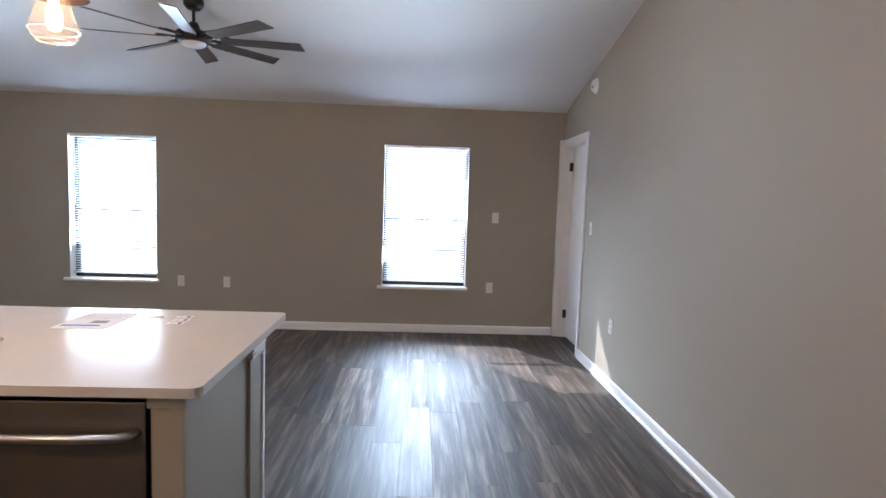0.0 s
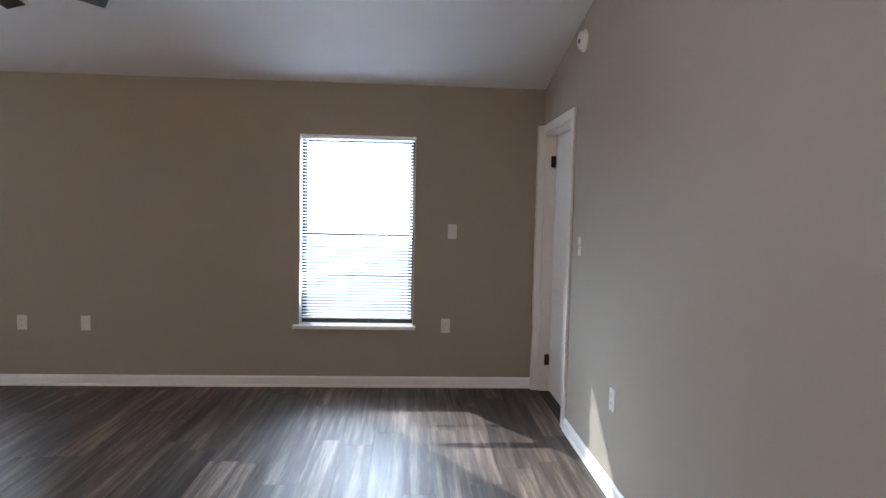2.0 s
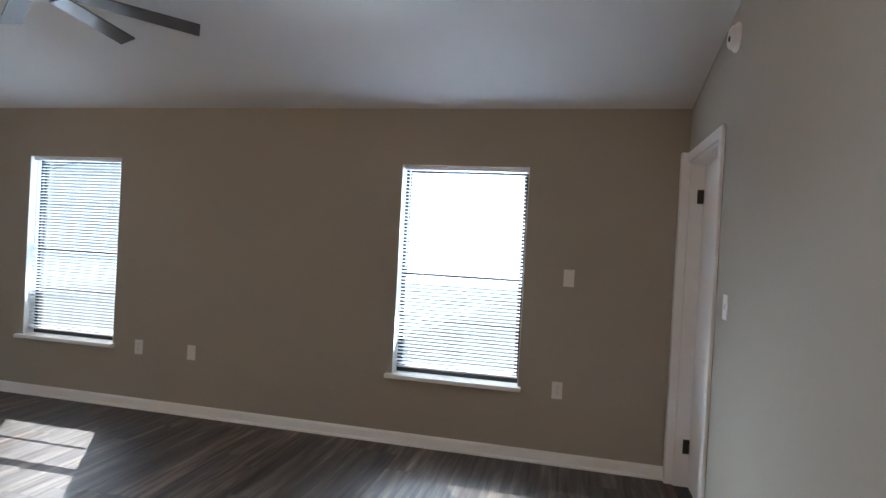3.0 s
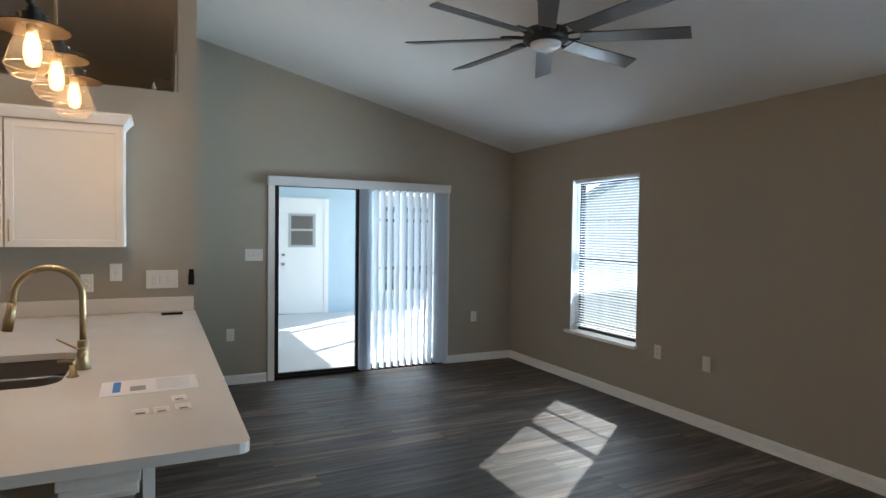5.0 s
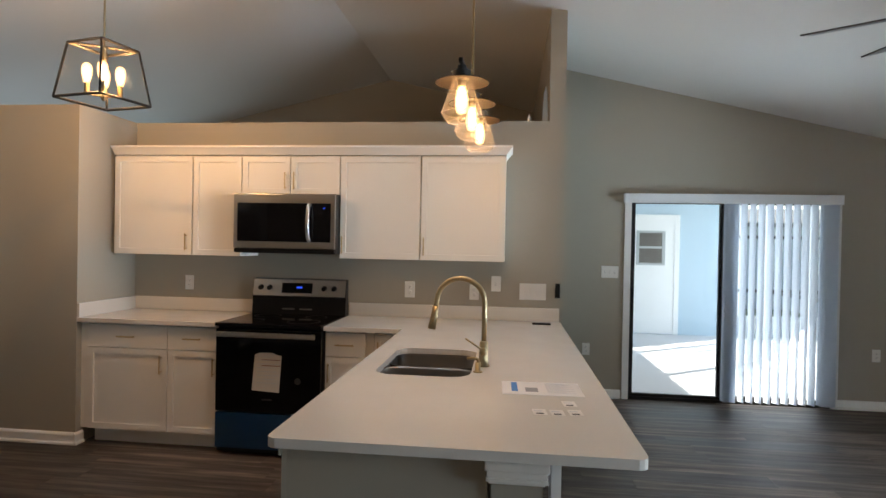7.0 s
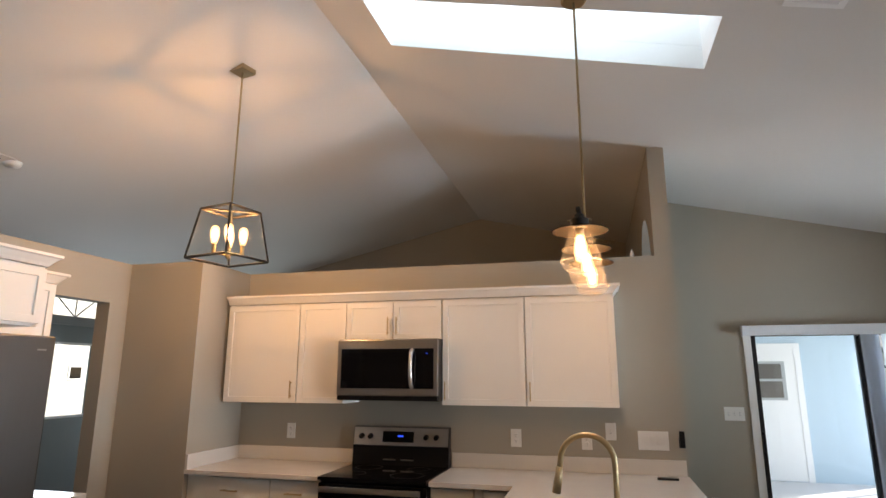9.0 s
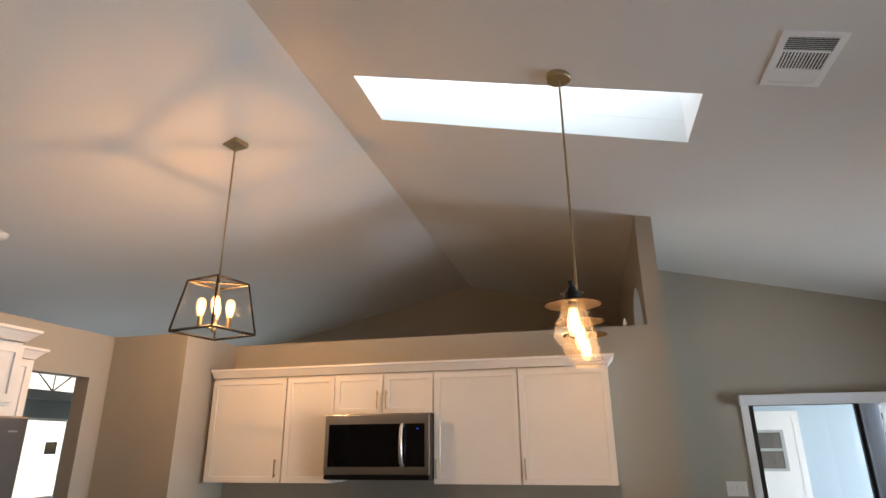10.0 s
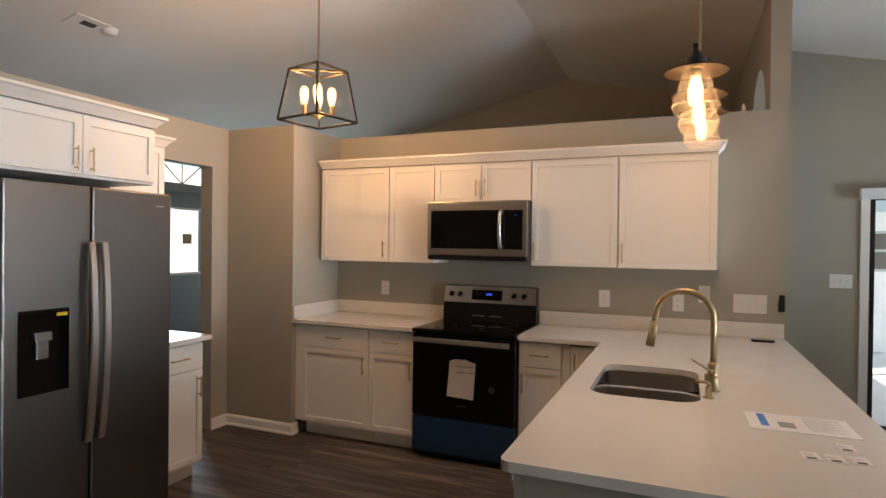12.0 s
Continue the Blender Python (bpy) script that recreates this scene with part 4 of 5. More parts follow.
# ---- peninsula body and dishwasher ----
pen = thing("peninsula", "white painted peninsula cabinet with end panel and corbelled post", "kitchen island", (0, 0, 0))
part("end_panel", boxed((-0.70, -0.665, 1.50, 2.10, 0.0, 0.883)), PAINT, pen)
part("back_panel", boxed((-3.43, -0.745, 2.10, 2.14, 0.0, 0.883)), PAINT, pen)
part("post", boxed((-0.745, -0.655, 2.11, 2.26, 0.0, 0.81), bevel=0.003), PAINT, pen)
corb = bmesh.new()
for g, z0, z1 in ((0.006, 0.805, 0.812), (0.014, 0.812, 0.825), (0.012, 0.825, 0.845), (0.018, 0.845, 0.883)):
    box(corb, -0.745 - g, -0.655 + g, 2.11 - g, 2.26 + g, z0, z1, bevel=0.003)
part("corbel", corb, CABINET, pen)
part("corner_post", boxed((-0.76, -0.665, 1.478, 1.50, 0.0, 0.883), (-0.768, -0.657, 1.470, 1.478, 0.845, 0.883), bevel=0.002), PAINT, pen)
# Added white strip imitates the window-lit north edge of the post.
part("lit_edge_strip", boxed((-0.745, -0.65, 2.282, 2.31, 0.0, 0.883)), TRIM, pen)
part("base_mould", boxed((-0.664, -0.652, 1.50, 2.10, 0.0, 0.09)), CABINET, pen)
cabinet("sink_cabinet", "white shaker sink cabinet with two doors under the peninsula", (-2.32, 1.50, 0), -90, 0.94, 0.66, 0.555, [(0.002, 0.468, 0.115, 0.868, (0.43, 0.68, 0.81)), (0.472, 0.938, 0.115, 0.868, (0.51, 0.68, 0.81))], toe=0.115)
dw = thing("dishwasher", "stainless steel dishwasher with a bowed bar handle under the peninsula", "dishwasher", (-1.056, 1.50, 0))
part("tub", boxed((-0.299, 0.299, 0.0, 0.55, 0.02, 0.87)), BLACK, dw)
dwd = part("door", boxed((-0.294, 0.284, -0.028, -0.001, 0.11, 0.862), bevel=0.004), DISHWASHER_STEEL, dw)
part("handle", tube(bmesh.new(), [(-0.27, -0.028, 0.775), (-0.262, -0.055, 0.772), (-0.22, -0.068, 0.772), (-0.1, -0.078, 0.770), (0.1, -0.078, 0.770), (0.22, -0.068, 0.772), (0.252, -0.055, 0.772), (0.26, -0.028, 0.775)], 0.013, 10), STEEL, dwd, smooth=True)
part("toe_plate", boxed((-0.298, 0.298, 0.04, 0.05, 0.0, 0.105)), BLACK, dw)

# ---- range ----
RY0, RY1 = 0.145, 0.90
rg = thing("range", "black electric range with steel control panel and blue drawer film", "range", (K + 0.03, (RY0 + RY1) / 2, 0))
rw = (RY1 - RY0) / 2
part("body", boxed((0.0, 0.60, -rw, rw, 0.02, 0.895)), BLACK, rg)
part("cooktop", boxed((0.03, 0.655, -rw, rw, 0.896, 0.92), bevel=0.005), BLACK_GLASS, rg)
panel = bmesh.new()
prism(panel, [(0.0, 0.915), (0.075, 0.915), (0.065, 1.055), (0.075, 1.06), (0.045, 1.19), (0.0, 1.195)], "y", -rw, rw)
part("back_panel", panel, BLACK, rg)
cp = part("control_panel", prism(bmesh.new(), [(0.0775, 1.062), (0.0475, 1.188), (0.0445, 1.187), (0.0745, 1.061)], "y", -rw + 0.004, rw - 0.004), STEEL, rg)
for y in (-0.307, -0.236, 0.205, 0.284):
    kn = bmesh.new()
    lathe(kn, [(0.0, 0.026), (0.017, 0.026), (0.020, 0.0)], 18, (0, 0, 0), "x")
    kb = part("knob", kn, BLACK, rg, smooth=False)
    kb.matrix_basis = pose(0.064, y, 1.127, 0, 13, 0)
part("display", prism(bmesh.new(), [(0.074, 1.085), (0.0565, 1.162), (0.054, 1.161), (0.0715, 1.084)], "y", -0.139, 0.108), BLACK_GLASS, rg)
part("clock", prism(bmesh.new(), [(0.0665, 1.122), (0.0635, 1.135), (0.0625, 1.1348), (0.0655, 1.1218)], "y", -0.02, 0.025), DISPLAY, rg)
od = part("oven_door", boxed((0.60, 0.64, -rw + 0.003, rw - 0.003, 0.31, 0.88), bevel=0.004), BLACK_GLASS, rg)
part("handle", boxed((0.675, 0.695, -rw + 0.03, rw - 0.03, 0.83, 0.865), (0.64, 0.676, -rw + 0.05, -rw + 0.08, 0.835, 0.86), (0.64, 0.676, rw - 0.08, rw - 0.05, 0.835, 0.86), bevel=0.006), HANDLE_STEEL, od)
part("storage_drawer", boxed((0.60, 0.64, -rw + 0.003, rw - 0.003, 0.055, 0.300), bevel=0.004), BLUE_FILM, rg)
label_shape = prism(bmesh.new(), [(-0.11, 0.462), (0.085, 0.452), (0.100, 0.705), (0.060, 0.712), (0.035, 0.724), (-0.055, 0.722), (-0.090, 0.708)], "x", 0.6405, 0.6415)
card = part("energy_label", label_shape, OVEN_LABEL, rg, "white paper label taped on the oven door")
part("red_print", boxed((0.6416, 0.6420, -0.040, 0.090, 0.672, 0.677), (0.6416, 0.6420, -0.040, 0.090, 0.632, 0.637)), material("red_brown_ink", (0.20, 0.07, 0.05), 0.7), card)
part("model_mark", boxed((0.6402, 0.6408, -0.035, 0.035, 0.395, 0.405)), RING, od)
part("round_sticker", lathe(bmesh.new(), [(0.0, 0.6418), (0.022, 0.6418), (0.023, 0.6401)], 18, (0, 0.215, 0.535), "x"), RING, od)
bars = bmesh.new()
for i in range(8):
    z = 0.695 - i * 0.026
    box(bars, 0.6416, 0.6420, -0.075, 0.045 + 0.02 * ((i * 7) % 3), z, z + 0.005)
part("print", bars, PALE_PRINT, card)
for y, x, r in ((-0.19, 0.20, 0.10), (0.19, 0.20, 0.08), (-0.19, 0.47, 0.08), (0.19, 0.47, 0.115)):
    ringb = lathe(bmesh.new(), [(r - 0.004, 0.9205), (r, 0.9207)], 28, (x, y, 0))
    part("burner_ring", ringb, RING, rg)
# Two thin steel bars low on the back panel.
bt = part("thin_bars", boxed((0.075, 0.079, -0.13, -0.03, 0.955, 0.965), (0.075, 0.079, 0.01, 0.11, 0.955, 0.965)), STEEL, rg)

# ---- microwave ----
mwx = K + 0.43
mw = thing("microwave", "stainless over-the-range microwave with black window and bowed handle", "microwave", (mwx, 0.142, 1.40))
w_ = 0.762
part("body", boxed((-0.43, -0.03, 0.002, w_, 0.0, 0.435)), BLACK, mw)
part("door", boxed((-0.029, 0.0, 0.0, w_, 0.035, 0.43), bevel=0.004), STEEL, mw)
part("window", boxed((0.0004, 0.0024, 0.03, w_ - 0.03, 0.085, 0.365), bevel=0.0008), BLACK_GLASS, mw)
part("vent_strip", boxed((-0.029, -0.004, 0.004, w_ - 0.004, 0.004, 0.031)), BLACK, mw)
part("handle", tube(bmesh.new(), [(0.002, 0.575, 0.095), (0.030, 0.575, 0.11), (0.043, 0.575, 0.17), (0.047, 0.575, 0.225), (0.043, 0.575, 0.28), (0.030, 0.575, 0.34), (0.002, 0.575, 0.355)], 0.014, 10), HANDLE_STEEL, mw, smooth=True)
part("clock", boxed((0.0026, 0.0032, 0.675, 0.69, 0.328, 0.333)), DISPLAY, mw)

# ---- fridge and its cabinets ----
def strap(path, w, d):
    """A flat bowed bar along a path in the plane of the second and third axis."""
    bm = bmesh.new()
    rings = []
    pts = [Vector(p) for p in path]
    for i, p in enumerate(pts):
        t = (pts[min(i + 1, len(pts) - 1)] - pts[max(i - 1, 0)]).normalized()
        out = Vector((0, t.z, -t.y)) * (d / 2)
        c = w * 0.12
        ring = [(-w / 2, -1), (w / 2, -1), (w / 2, 0.3), (w / 2 - c, 1), (-w / 2 + c, 1), (-w / 2, 0.3)]
        rings.append([bm.verts.new(p + Vector((a, 0, 0)) + out * b) for a, b in ring])
    for a, b in zip(rings, rings[1:]):
        for i in range(6):
            bm.faces.new((a[i], a[(i + 1) % 6], b[(i + 1) % 6], b[i]))
    bm.faces.new(rings[0])
    bm.faces.new(rings[-1][::-1])
    bmesh.ops.recalc_face_normals(bm, faces=bm.faces)
    return bm


fr = thing("refrigerator", "dark stainless side-by-side refrigerator with long bowed handles and water dispenser", "refrigerator", (-1.028, -0.74, 0))
part("body", boxed((-0.435, 0.435, -0.80, -0.065, 0.03, 1.75), bevel=0.004), material("grey_fridge_side", (0.08, 0.08, 0.085), 0.4, 0.4, var=0.05), fr)
part("grille", boxed((-0.43, 0.43, -0.10, -0.05, 0.0, 0.06)), BLACK, fr)
for a, b, nm in ((-0.435, 0.032, "door"), (0.040, 0.435, "door")):
    d = part(nm, boxed((a, b, -0.06, 0.0, 0.07, 1.775), bevel=0.010), FRIDGE_STEEL, fr)
    hx = -0.006 if b < 0.1 else 0.060
    part("handle", strap([(hx, 0.0, 0.54), (hx, 0.022, 0.545), (hx, 0.036, 0.62), (hx, 0.050, 0.75), (hx, 0.060, 0.90), (hx, 0.064, 1.04), (hx, 0.062, 1.18), (hx, 0.055, 1.32), (hx, 0.044, 1.44), (hx, 0.036, 1.50), (hx, 0.0, 1.502)], 0.036, 0.014), HANDLE_STEEL, d)
disp = part("dispenser", boxed((0.145, 0.372, 0.0004, 0.004, 0.82, 1.20), bevel=0.002), BLACK_GLASS, fr)
part("spout", boxed((0.24, 0.315, 0.004, 0.03, 1.06, 1.10), (0.25, 0.305, 0.004, 0.022, 0.98, 1.06), bevel=0.004), DARKENED_STEEL, disp)
part("sticker", boxed((0.155, 0.205, 0.0042, 0.0048, 1.165, 1.18)), material("yellow_sticker", (0.7, 0.55, 0.02), 0.6), disp)
part("emblem", boxed((-0.385, -0.335, 0.0004, 0.002, 1.70, 1.708), bevel=0.0005), STEEL, fr)

HY = HALL_Y
cabinet("fridge_cabinet", "white two-door shaker cabinet above the refrigerator", (-0.60, -0.86, 0), 90, 0.86, 0.32, 0.70, [(0.004, 0.428, 1.845, 2.135, (0.39, 1.86, 1.98)), (0.432, 0.856, 1.845, 2.135, (0.47, 1.86, 1.98))], z=1.83, group="kitchen cabinets")
cabinet("wall_cabinet", "narrow white shaker wall cabinet beside the refrigerator", (-1.465, -1.245, 0), 90, 0.40, 0.76, 0.325, [(0.004, 0.396, 1.37, 2.125, (0.05, 1.40, 1.53))], z=1.37)
cabinet("base_cabinet", "white shaker base cabinet with drawer beside the refrigerator", (-1.485, -0.92, 0), 90, 0.40, 0.882, 0.64, [(0.004, 0.396, 0.115, 0.70, (0.36, 0.53, 0.66))], [(0.004, 0.396, 0.705, 0.868)], toe=0.115)
tagged(part("worktop", boxed((-1.93, -1.475, HALL_Y + 0.001, -0.89, CT0, CT1), bevel=0.002), QUARTZ), "small white quartz worktop beside the refrigerator", "worktop")


def crown_box(x0, x1, y0, y1, z):
    bm = bmesh.new()
    prev = None
    for d, h in rows:
        ring = [bm.verts.new(p) for p in ((x0 - d, y0, z + h), (x0 - d, y1 + d, z + h), (x1 + d, y1 + d, z + h), (x1 + d, y0, z + h))]
        if prev:
            for i in range(3):
                bm.faces.new((prev[i], prev[i + 1], ring[i + 1], ring[i]))
        prev = ring
    bm.faces.new(prev)
    bmesh.ops.recalc_face_normals(bm, faces=bm.faces)
    return bm


tagged(part("crown_moulding", crown_box(-1.46, -0.55, HY + 0.001, -0.86, 2.15), CABINET), "white crown moulding on the refrigerator cabinet", "moulding")
tagged(part("crown_moulding", crown_box(-1.865, -1.51, HY + 0.001, -1.245, 2.13), CABINET), "white crown moulding on the narrow wall cabinet", "moulding")

# ---- pendants ----
PX, PY = -1.640, 1.968
pend = thing("pendant_fixture", "brass linear pendant with three clear glass shades and black discs", "pendant lamp", (PX, PY, 0), -3)
rz = roof_z(PY)
part("canopy", lathe(bmesh.new(), [(0.0, rz + 0.01), (0.062, rz + 0.01), (0.062, rz - 0.022), (0.055, rz - 0.028), (0.0, rz - 0.028)], 28), BRASS, pend, smooth=False)
part("rod", lathe(bmesh.new(), [(0.006, rz - 0.02), (0.006, 2.218)], 10), BRASS, pend, smooth=True)
part("bar", boxed((-0.40, 0.40, -0.008, 0.008, 2.206, 2.222), bevel=0.002), DARK_METAL, pend)
for x in (-0.35, 0.0, 0.35):
    part("filament", lathe(bmesh.new(), [(0.0, 2.116), (0.011, 2.108), (0.016, 2.073), (0.014, 2.038), (0.0, 2.028)], 12, (x, 0, 0)), FILAMENT, pend, smooth=True).visible_shadow = False
    part("socket", lathe(bmesh.new(), [(0.0, 2.146), (0.017, 2.146), (0.017, 2.118), (0.0, 2.116)], 16, (x, 0, 0)), BRASS, pend, smooth=True)
    part("loop", tube(bmesh.new(), [(x + 0.022 * math.cos(math.pi * i / 8), 0, 2.2 + 0.035 * math.sin(math.pi * i / 8)) for i in range(9)], 0.003, 6), DARK_METAL, pend)
    for sx in (-1, 1):
        part("knob", lathe(bmesh.new(), [(0.0, sx * 0.046), (0.006, sx * 0.044), (0.006, sx * 0.036)], 10, (x, 0, 2.178), "y"), BRASS, pend)
    part("socket_cap", lathe(bmesh.new(), [(0.0, 2.204), (0.018, 2.204), (0.020, 2.188), (0.036, 2.183), (0.036, 2.153), (0.0, 2.153)], 20, (x, 0, 0)), DARK_METAL, pend, smooth=False)
    disc = part("shade_disc", lathe(bmesh.new(), [(0.03, 2.156), (0.055, 2.152), (0.106, 2.138), (0.109, 2.134), (0.105, 2.134), (0.055, 2.147), (0.03, 2.15)], 32, (x, 0, 0)), SHADE_METAL, pend, smooth=True)
    g = part("glass_shade", lathe(bmesh.new(), [(0.043, 2.146), (0.050, 2.108), (0.076, 2.028), (0.079, 2.013), (0.068, 1.99), (0.054, 1.978), (0.0, 1.976)], 28, (x, 0, 0)), HAZE_GLASS, pend, smooth=True)
    g.visible_shadow = False
    # Added rings stand in for the bright edge highlights on the glass.
    for rr, zz in ((0.0785, 2.015), (0.0545, 1.979)):
        ring = tube(bmesh.new(), [(x + rr * math.cos(math.pi * i / 16), rr * math.sin(math.pi * i / 16), zz) for i in range(33)], 0.0014, 5)
        part("glass_rim", ring, RIM_HIGHLIGHT, g, smooth=True).visible_shadow = False
    bl = part("bulb", lathe(bmesh.new(), [(0.014, 2.143), (0.016, 2.118), (0.025, 2.078), (0.026, 2.048), (0.019, 2.018), (0.0, 2.01)], 20, (x, 0, 0)), BULB, pend, smooth=True)
    bl.visible_shadow = False
    bulb_light("pendant_bulb", pose(PX, PY, 0, 0, 0, -3) @ Vector((x, 0, 2.068)), 2.3)

LX, LY = -2.135, -0.235
lan = thing("lantern_pendant", "black open-frame lantern pendant with four bulbs on a brass rod", "pendant lamp", (LX, LY, 0), -12)
lz = roof_z(LY)
cn = bmesh.new()
box(cn, -0.06, 0.06, -0.06, 0.06, lz - 0.02, lz + 0.015, bevel=0.002)
part("canopy", cn, BRASS, lan)
L0, L1, LB, LT = 0.175, 0.128, 2.288, 2.608
part("rod", lathe(bmesh.new(), [(0.006, lz - 0.015), (0.006, LB + 0.03)], 10), BRASS, lan, smooth=True)
c0 = [Vector((sx * L0, sy * L0, LB)) for sx, sy in ((1, 1), (-1, 1), (-1, -1), (1, -1))]
c1 = [Vector((sx * L1, sy * L1, LT)) for sx, sy in ((1, 1), (-1, 1), (-1, -1), (1, -1))]
for i in range(4):
    for a, b in ((c0[i], c0[(i + 1) % 4]), (c1[i], c1[(i + 1) % 4]), (c0[i], c1[i])):
        part("cage_bar", tube(bmesh.new(), [a, b], 0.0085, 4), DARK_METAL, lan)
part("cross_bar", tube(bmesh.new(), [c1[0], c1[2]], 0.008, 4), DARK_METAL, lan)
part("cross_bar", tube(bmesh.new(), [c1[1], c1[3]], 0.008, 4), DARK_METAL, lan)
for i in range(4):
    j = (i + 1) % 4
    q = [c0[i], c0[j], c1[j], c1[i]]
    mid_q = sum(q, Vector()) / 4
    bm = bmesh.new()
    vs = [bm.verts.new(mid_q + (p - mid_q) * 0.965) for p in q]
    bm.faces.new(vs)
    off = Vector((mid_q.x, mid_q.y, 0)).normalized() * -0.002
    ws = [bm.verts.new(v.co + off) for v in vs]
    bm.faces.new(ws[::-1])
    for k in range(4):
        bm.faces.new((vs[k], ws[k], ws[(k + 1) % 4], vs[(k + 1) % 4]))
    part("pane", bm, LANTERN_GLASS, lan).visible_shadow = False
part("stem", lathe(bmesh.new(), [(0.012, LT - 0.11), (0.012, LT + 0.0), (0.006, LT + 0.012)], 12), BRASS, lan, smooth=True)
part("hub", lathe(bmesh.new(), [(0.0, LB + 0.0), (0.012, LB + 0.01), (0.016, LB + 0.04), (0.0, LB + 0.045)], 12), BRASS, lan, smooth=True)
for k in range(4):
    a = radians(45 + 90 * k)
    x, y = 0.085 * math.cos(a), 0.085 * math.sin(a)
    part("arm", tube(bmesh.new(), [(0, 0, LB + 0.03), (x, y, LB + 0.035)], 0.005, 6), BRASS, lan)
    part("candle_sleeve", lathe(bmesh.new(), [(0.0, LB + 0.03), (0.014, LB + 0.03), (0.014, LB + 0.10), (0.0, LB + 0.10)], 12, (x, y, 0)), BRASS, lan)
    part("filament", lathe(bmesh.new(), [(0.0, LB + 0.115), (0.010, LB + 0.125), (0.017, LB + 0.155), (0.014, LB + 0.185), (0.0, LB + 0.195)], 10, (x, y, 0)), FILAMENT, lan, smooth=True).visible_shadow = False
    bl = part("bulb", lathe(bmesh.new(), [(0.014, LB + 0.10), (0.020, LB + 0.120), (0.027, LB + 0.150), (0.028, LB + 0.180), (0.024, LB + 0.200), (0.013, LB + 0.213), (0.0, LB + 0.217)], 16, (x, y, 0)), BULB, lan, smooth=True)
    bl.visible_shadow = False
    bulb_light("lantern_bulb", pose(LX, LY, 0, 0, 0, -12) @ Vector((x, y, LB + 0.17)), 4.0)

fin = thing("night_light", "small white pointed candle bulb standing on the plant shelf", "light bulb", (-3.52, 2.285, EAVE))
part("bulb", lathe(bmesh.new(), [(0.0, 0.075), (0.006, 0.062), (0.014, 0.038), (0.017, 0.018), (0.013, 0.0), (0.0, 0.0)], 16), PLASTIC, fin, smooth=True)

# ---- ceiling vents ----


def vent(at, w, l, label):
    y = at[1]
    v = thing("ceiling_vent", label, "air vent", (at[0], y, roof_z(y)))
    sgn = -1 if y > RIDGE else 1
    v.matrix_basis = pose(at[0], y, roof_z(y), sgn * math.degrees(math.atan(SLOPE)), 0, 0)
    part("frame", boxed((-w / 2, w / 2, -l / 2, -l / 2 + 0.028, -0.008, 0.0), (-w / 2, w / 2, l / 2 - 0.028, l / 2, -0.008, 0.0), (-w / 2, -w / 2 + 0.028, -l / 2 + 0.028, l / 2 - 0.028, -0.008, 0.0), (w / 2 - 0.028, w / 2, -l / 2 + 0.028, l / 2 - 0.028, -0.008, 0.0)), TRIM, v)
    part("backing", boxed((-w / 2 + 0.028, w / 2 - 0.028, -l / 2 + 0.028, l / 2 - 0.028, -0.0015, -0.0005)), VENT_GREY, v)
    for x in (-w * 0.17, w * 0.17):
        part("divider", boxed((x - 0.004, x + 0.004, -l / 2 + 0.028, l / 2 - 0.028, -0.0075, -0.002)), TRIM, v)
    return v


v = vent((-1.435, 2.985), 0.37, 0.24, "white rectangular louvred air vent on the sloped ceiling")
slat_kinds = {}
for name, count, x_of, y_of, turn in (
        ("long", 15, lambda i: 0.0, lambda i: -0.088 + i * 0.0126, (35, 0, 0)),
        ("near", 7, lambda i: 0.073 + i * 0.0125, lambda i: 0.0, (0, 50, 90)),
        ("far", 7, lambda i: -0.148 + i * 0.0125, lambda i: 0.0, (0, -30, 90))):
    for i in range(count):
        half = (0.057, 0.004) if name == "long" else (0.091, 0.0055)
        shape = boxed((-half[0], half[0], -half[1], half[1], -0.0008, 0.0008)) if name not in slat_kinds else None
        sl = part("slat", shape, TRIM, v) if shape else new("slat", slat_kinds[name])
        slat_kinds[name] = sl.data
        sl.parent = v
        if name == "long":
            sl.matrix_basis = pose(x_of(i), y_of(i), -0.0048, *turn)
        else:
            sl.matrix_basis = pose(x_of(i), 0, -0.0048, 0, turn[1], 0) @ pose(0, 0, 0, 0, 0, 90)

v2 = thing("ceiling_vent", "small white air vent high on the far ceiling slope", "air vent")
v2.matrix_basis = pose(-2.02, -2.22, roof_z(-2.22), math.degrees(math.atan(SLOPE)), 0, 0)
part("cover", boxed((-0.14, 0.14, -0.09, 0.09, -0.008, 0.0), bevel=0.002), CEILING, v2)
part("opening", boxed((-0.055, 0.055, -0.02, 0.04, -0.0095, -0.0085)), DARK_HOLE, v2)
sd = thing("smoke_detector", "small round white smoke detector on the far ceiling slope", "smoke detector", (-2.18, -2.2, roof_z(-2.2)))
part("housing", lathe(bmesh.new(), [(0.0, -0.035), (0.045, -0.033), (0.06, -0.015), (0.065, 0.01)], 24), PLASTIC, sd, smooth=True)

# ---- papers on the peninsula ----
lf = thing("leaflet", "glossy printed leaflet with blue header lying on the worktop", "leaflet", (-1.345, 2.29, CT1), 1.5)
part("sheet", boxed((-0.105, 0.105, -0.158, 0.158, 0.0003, 0.002)), PAPER, lf)
part("blue_header", boxed((-0.09, 0.06, -0.12, -0.095, 0.0021, 0.0024)), BLUE_INK, lf)
part("photo_print", boxed((-0.005, 0.06, -0.065, -0.015, 0.0021, 0.0024)), INK, lf)
ln = bmesh.new()
for i in range(14):
    box(ln, -0.09 + 0.012 * i, -0.087 + 0.012 * i, 0.02, 0.09 + 0.02 * ((i * 5) % 3), 0.0021, 0.0024)
part("print", ln, PALE_PRINT, lf)
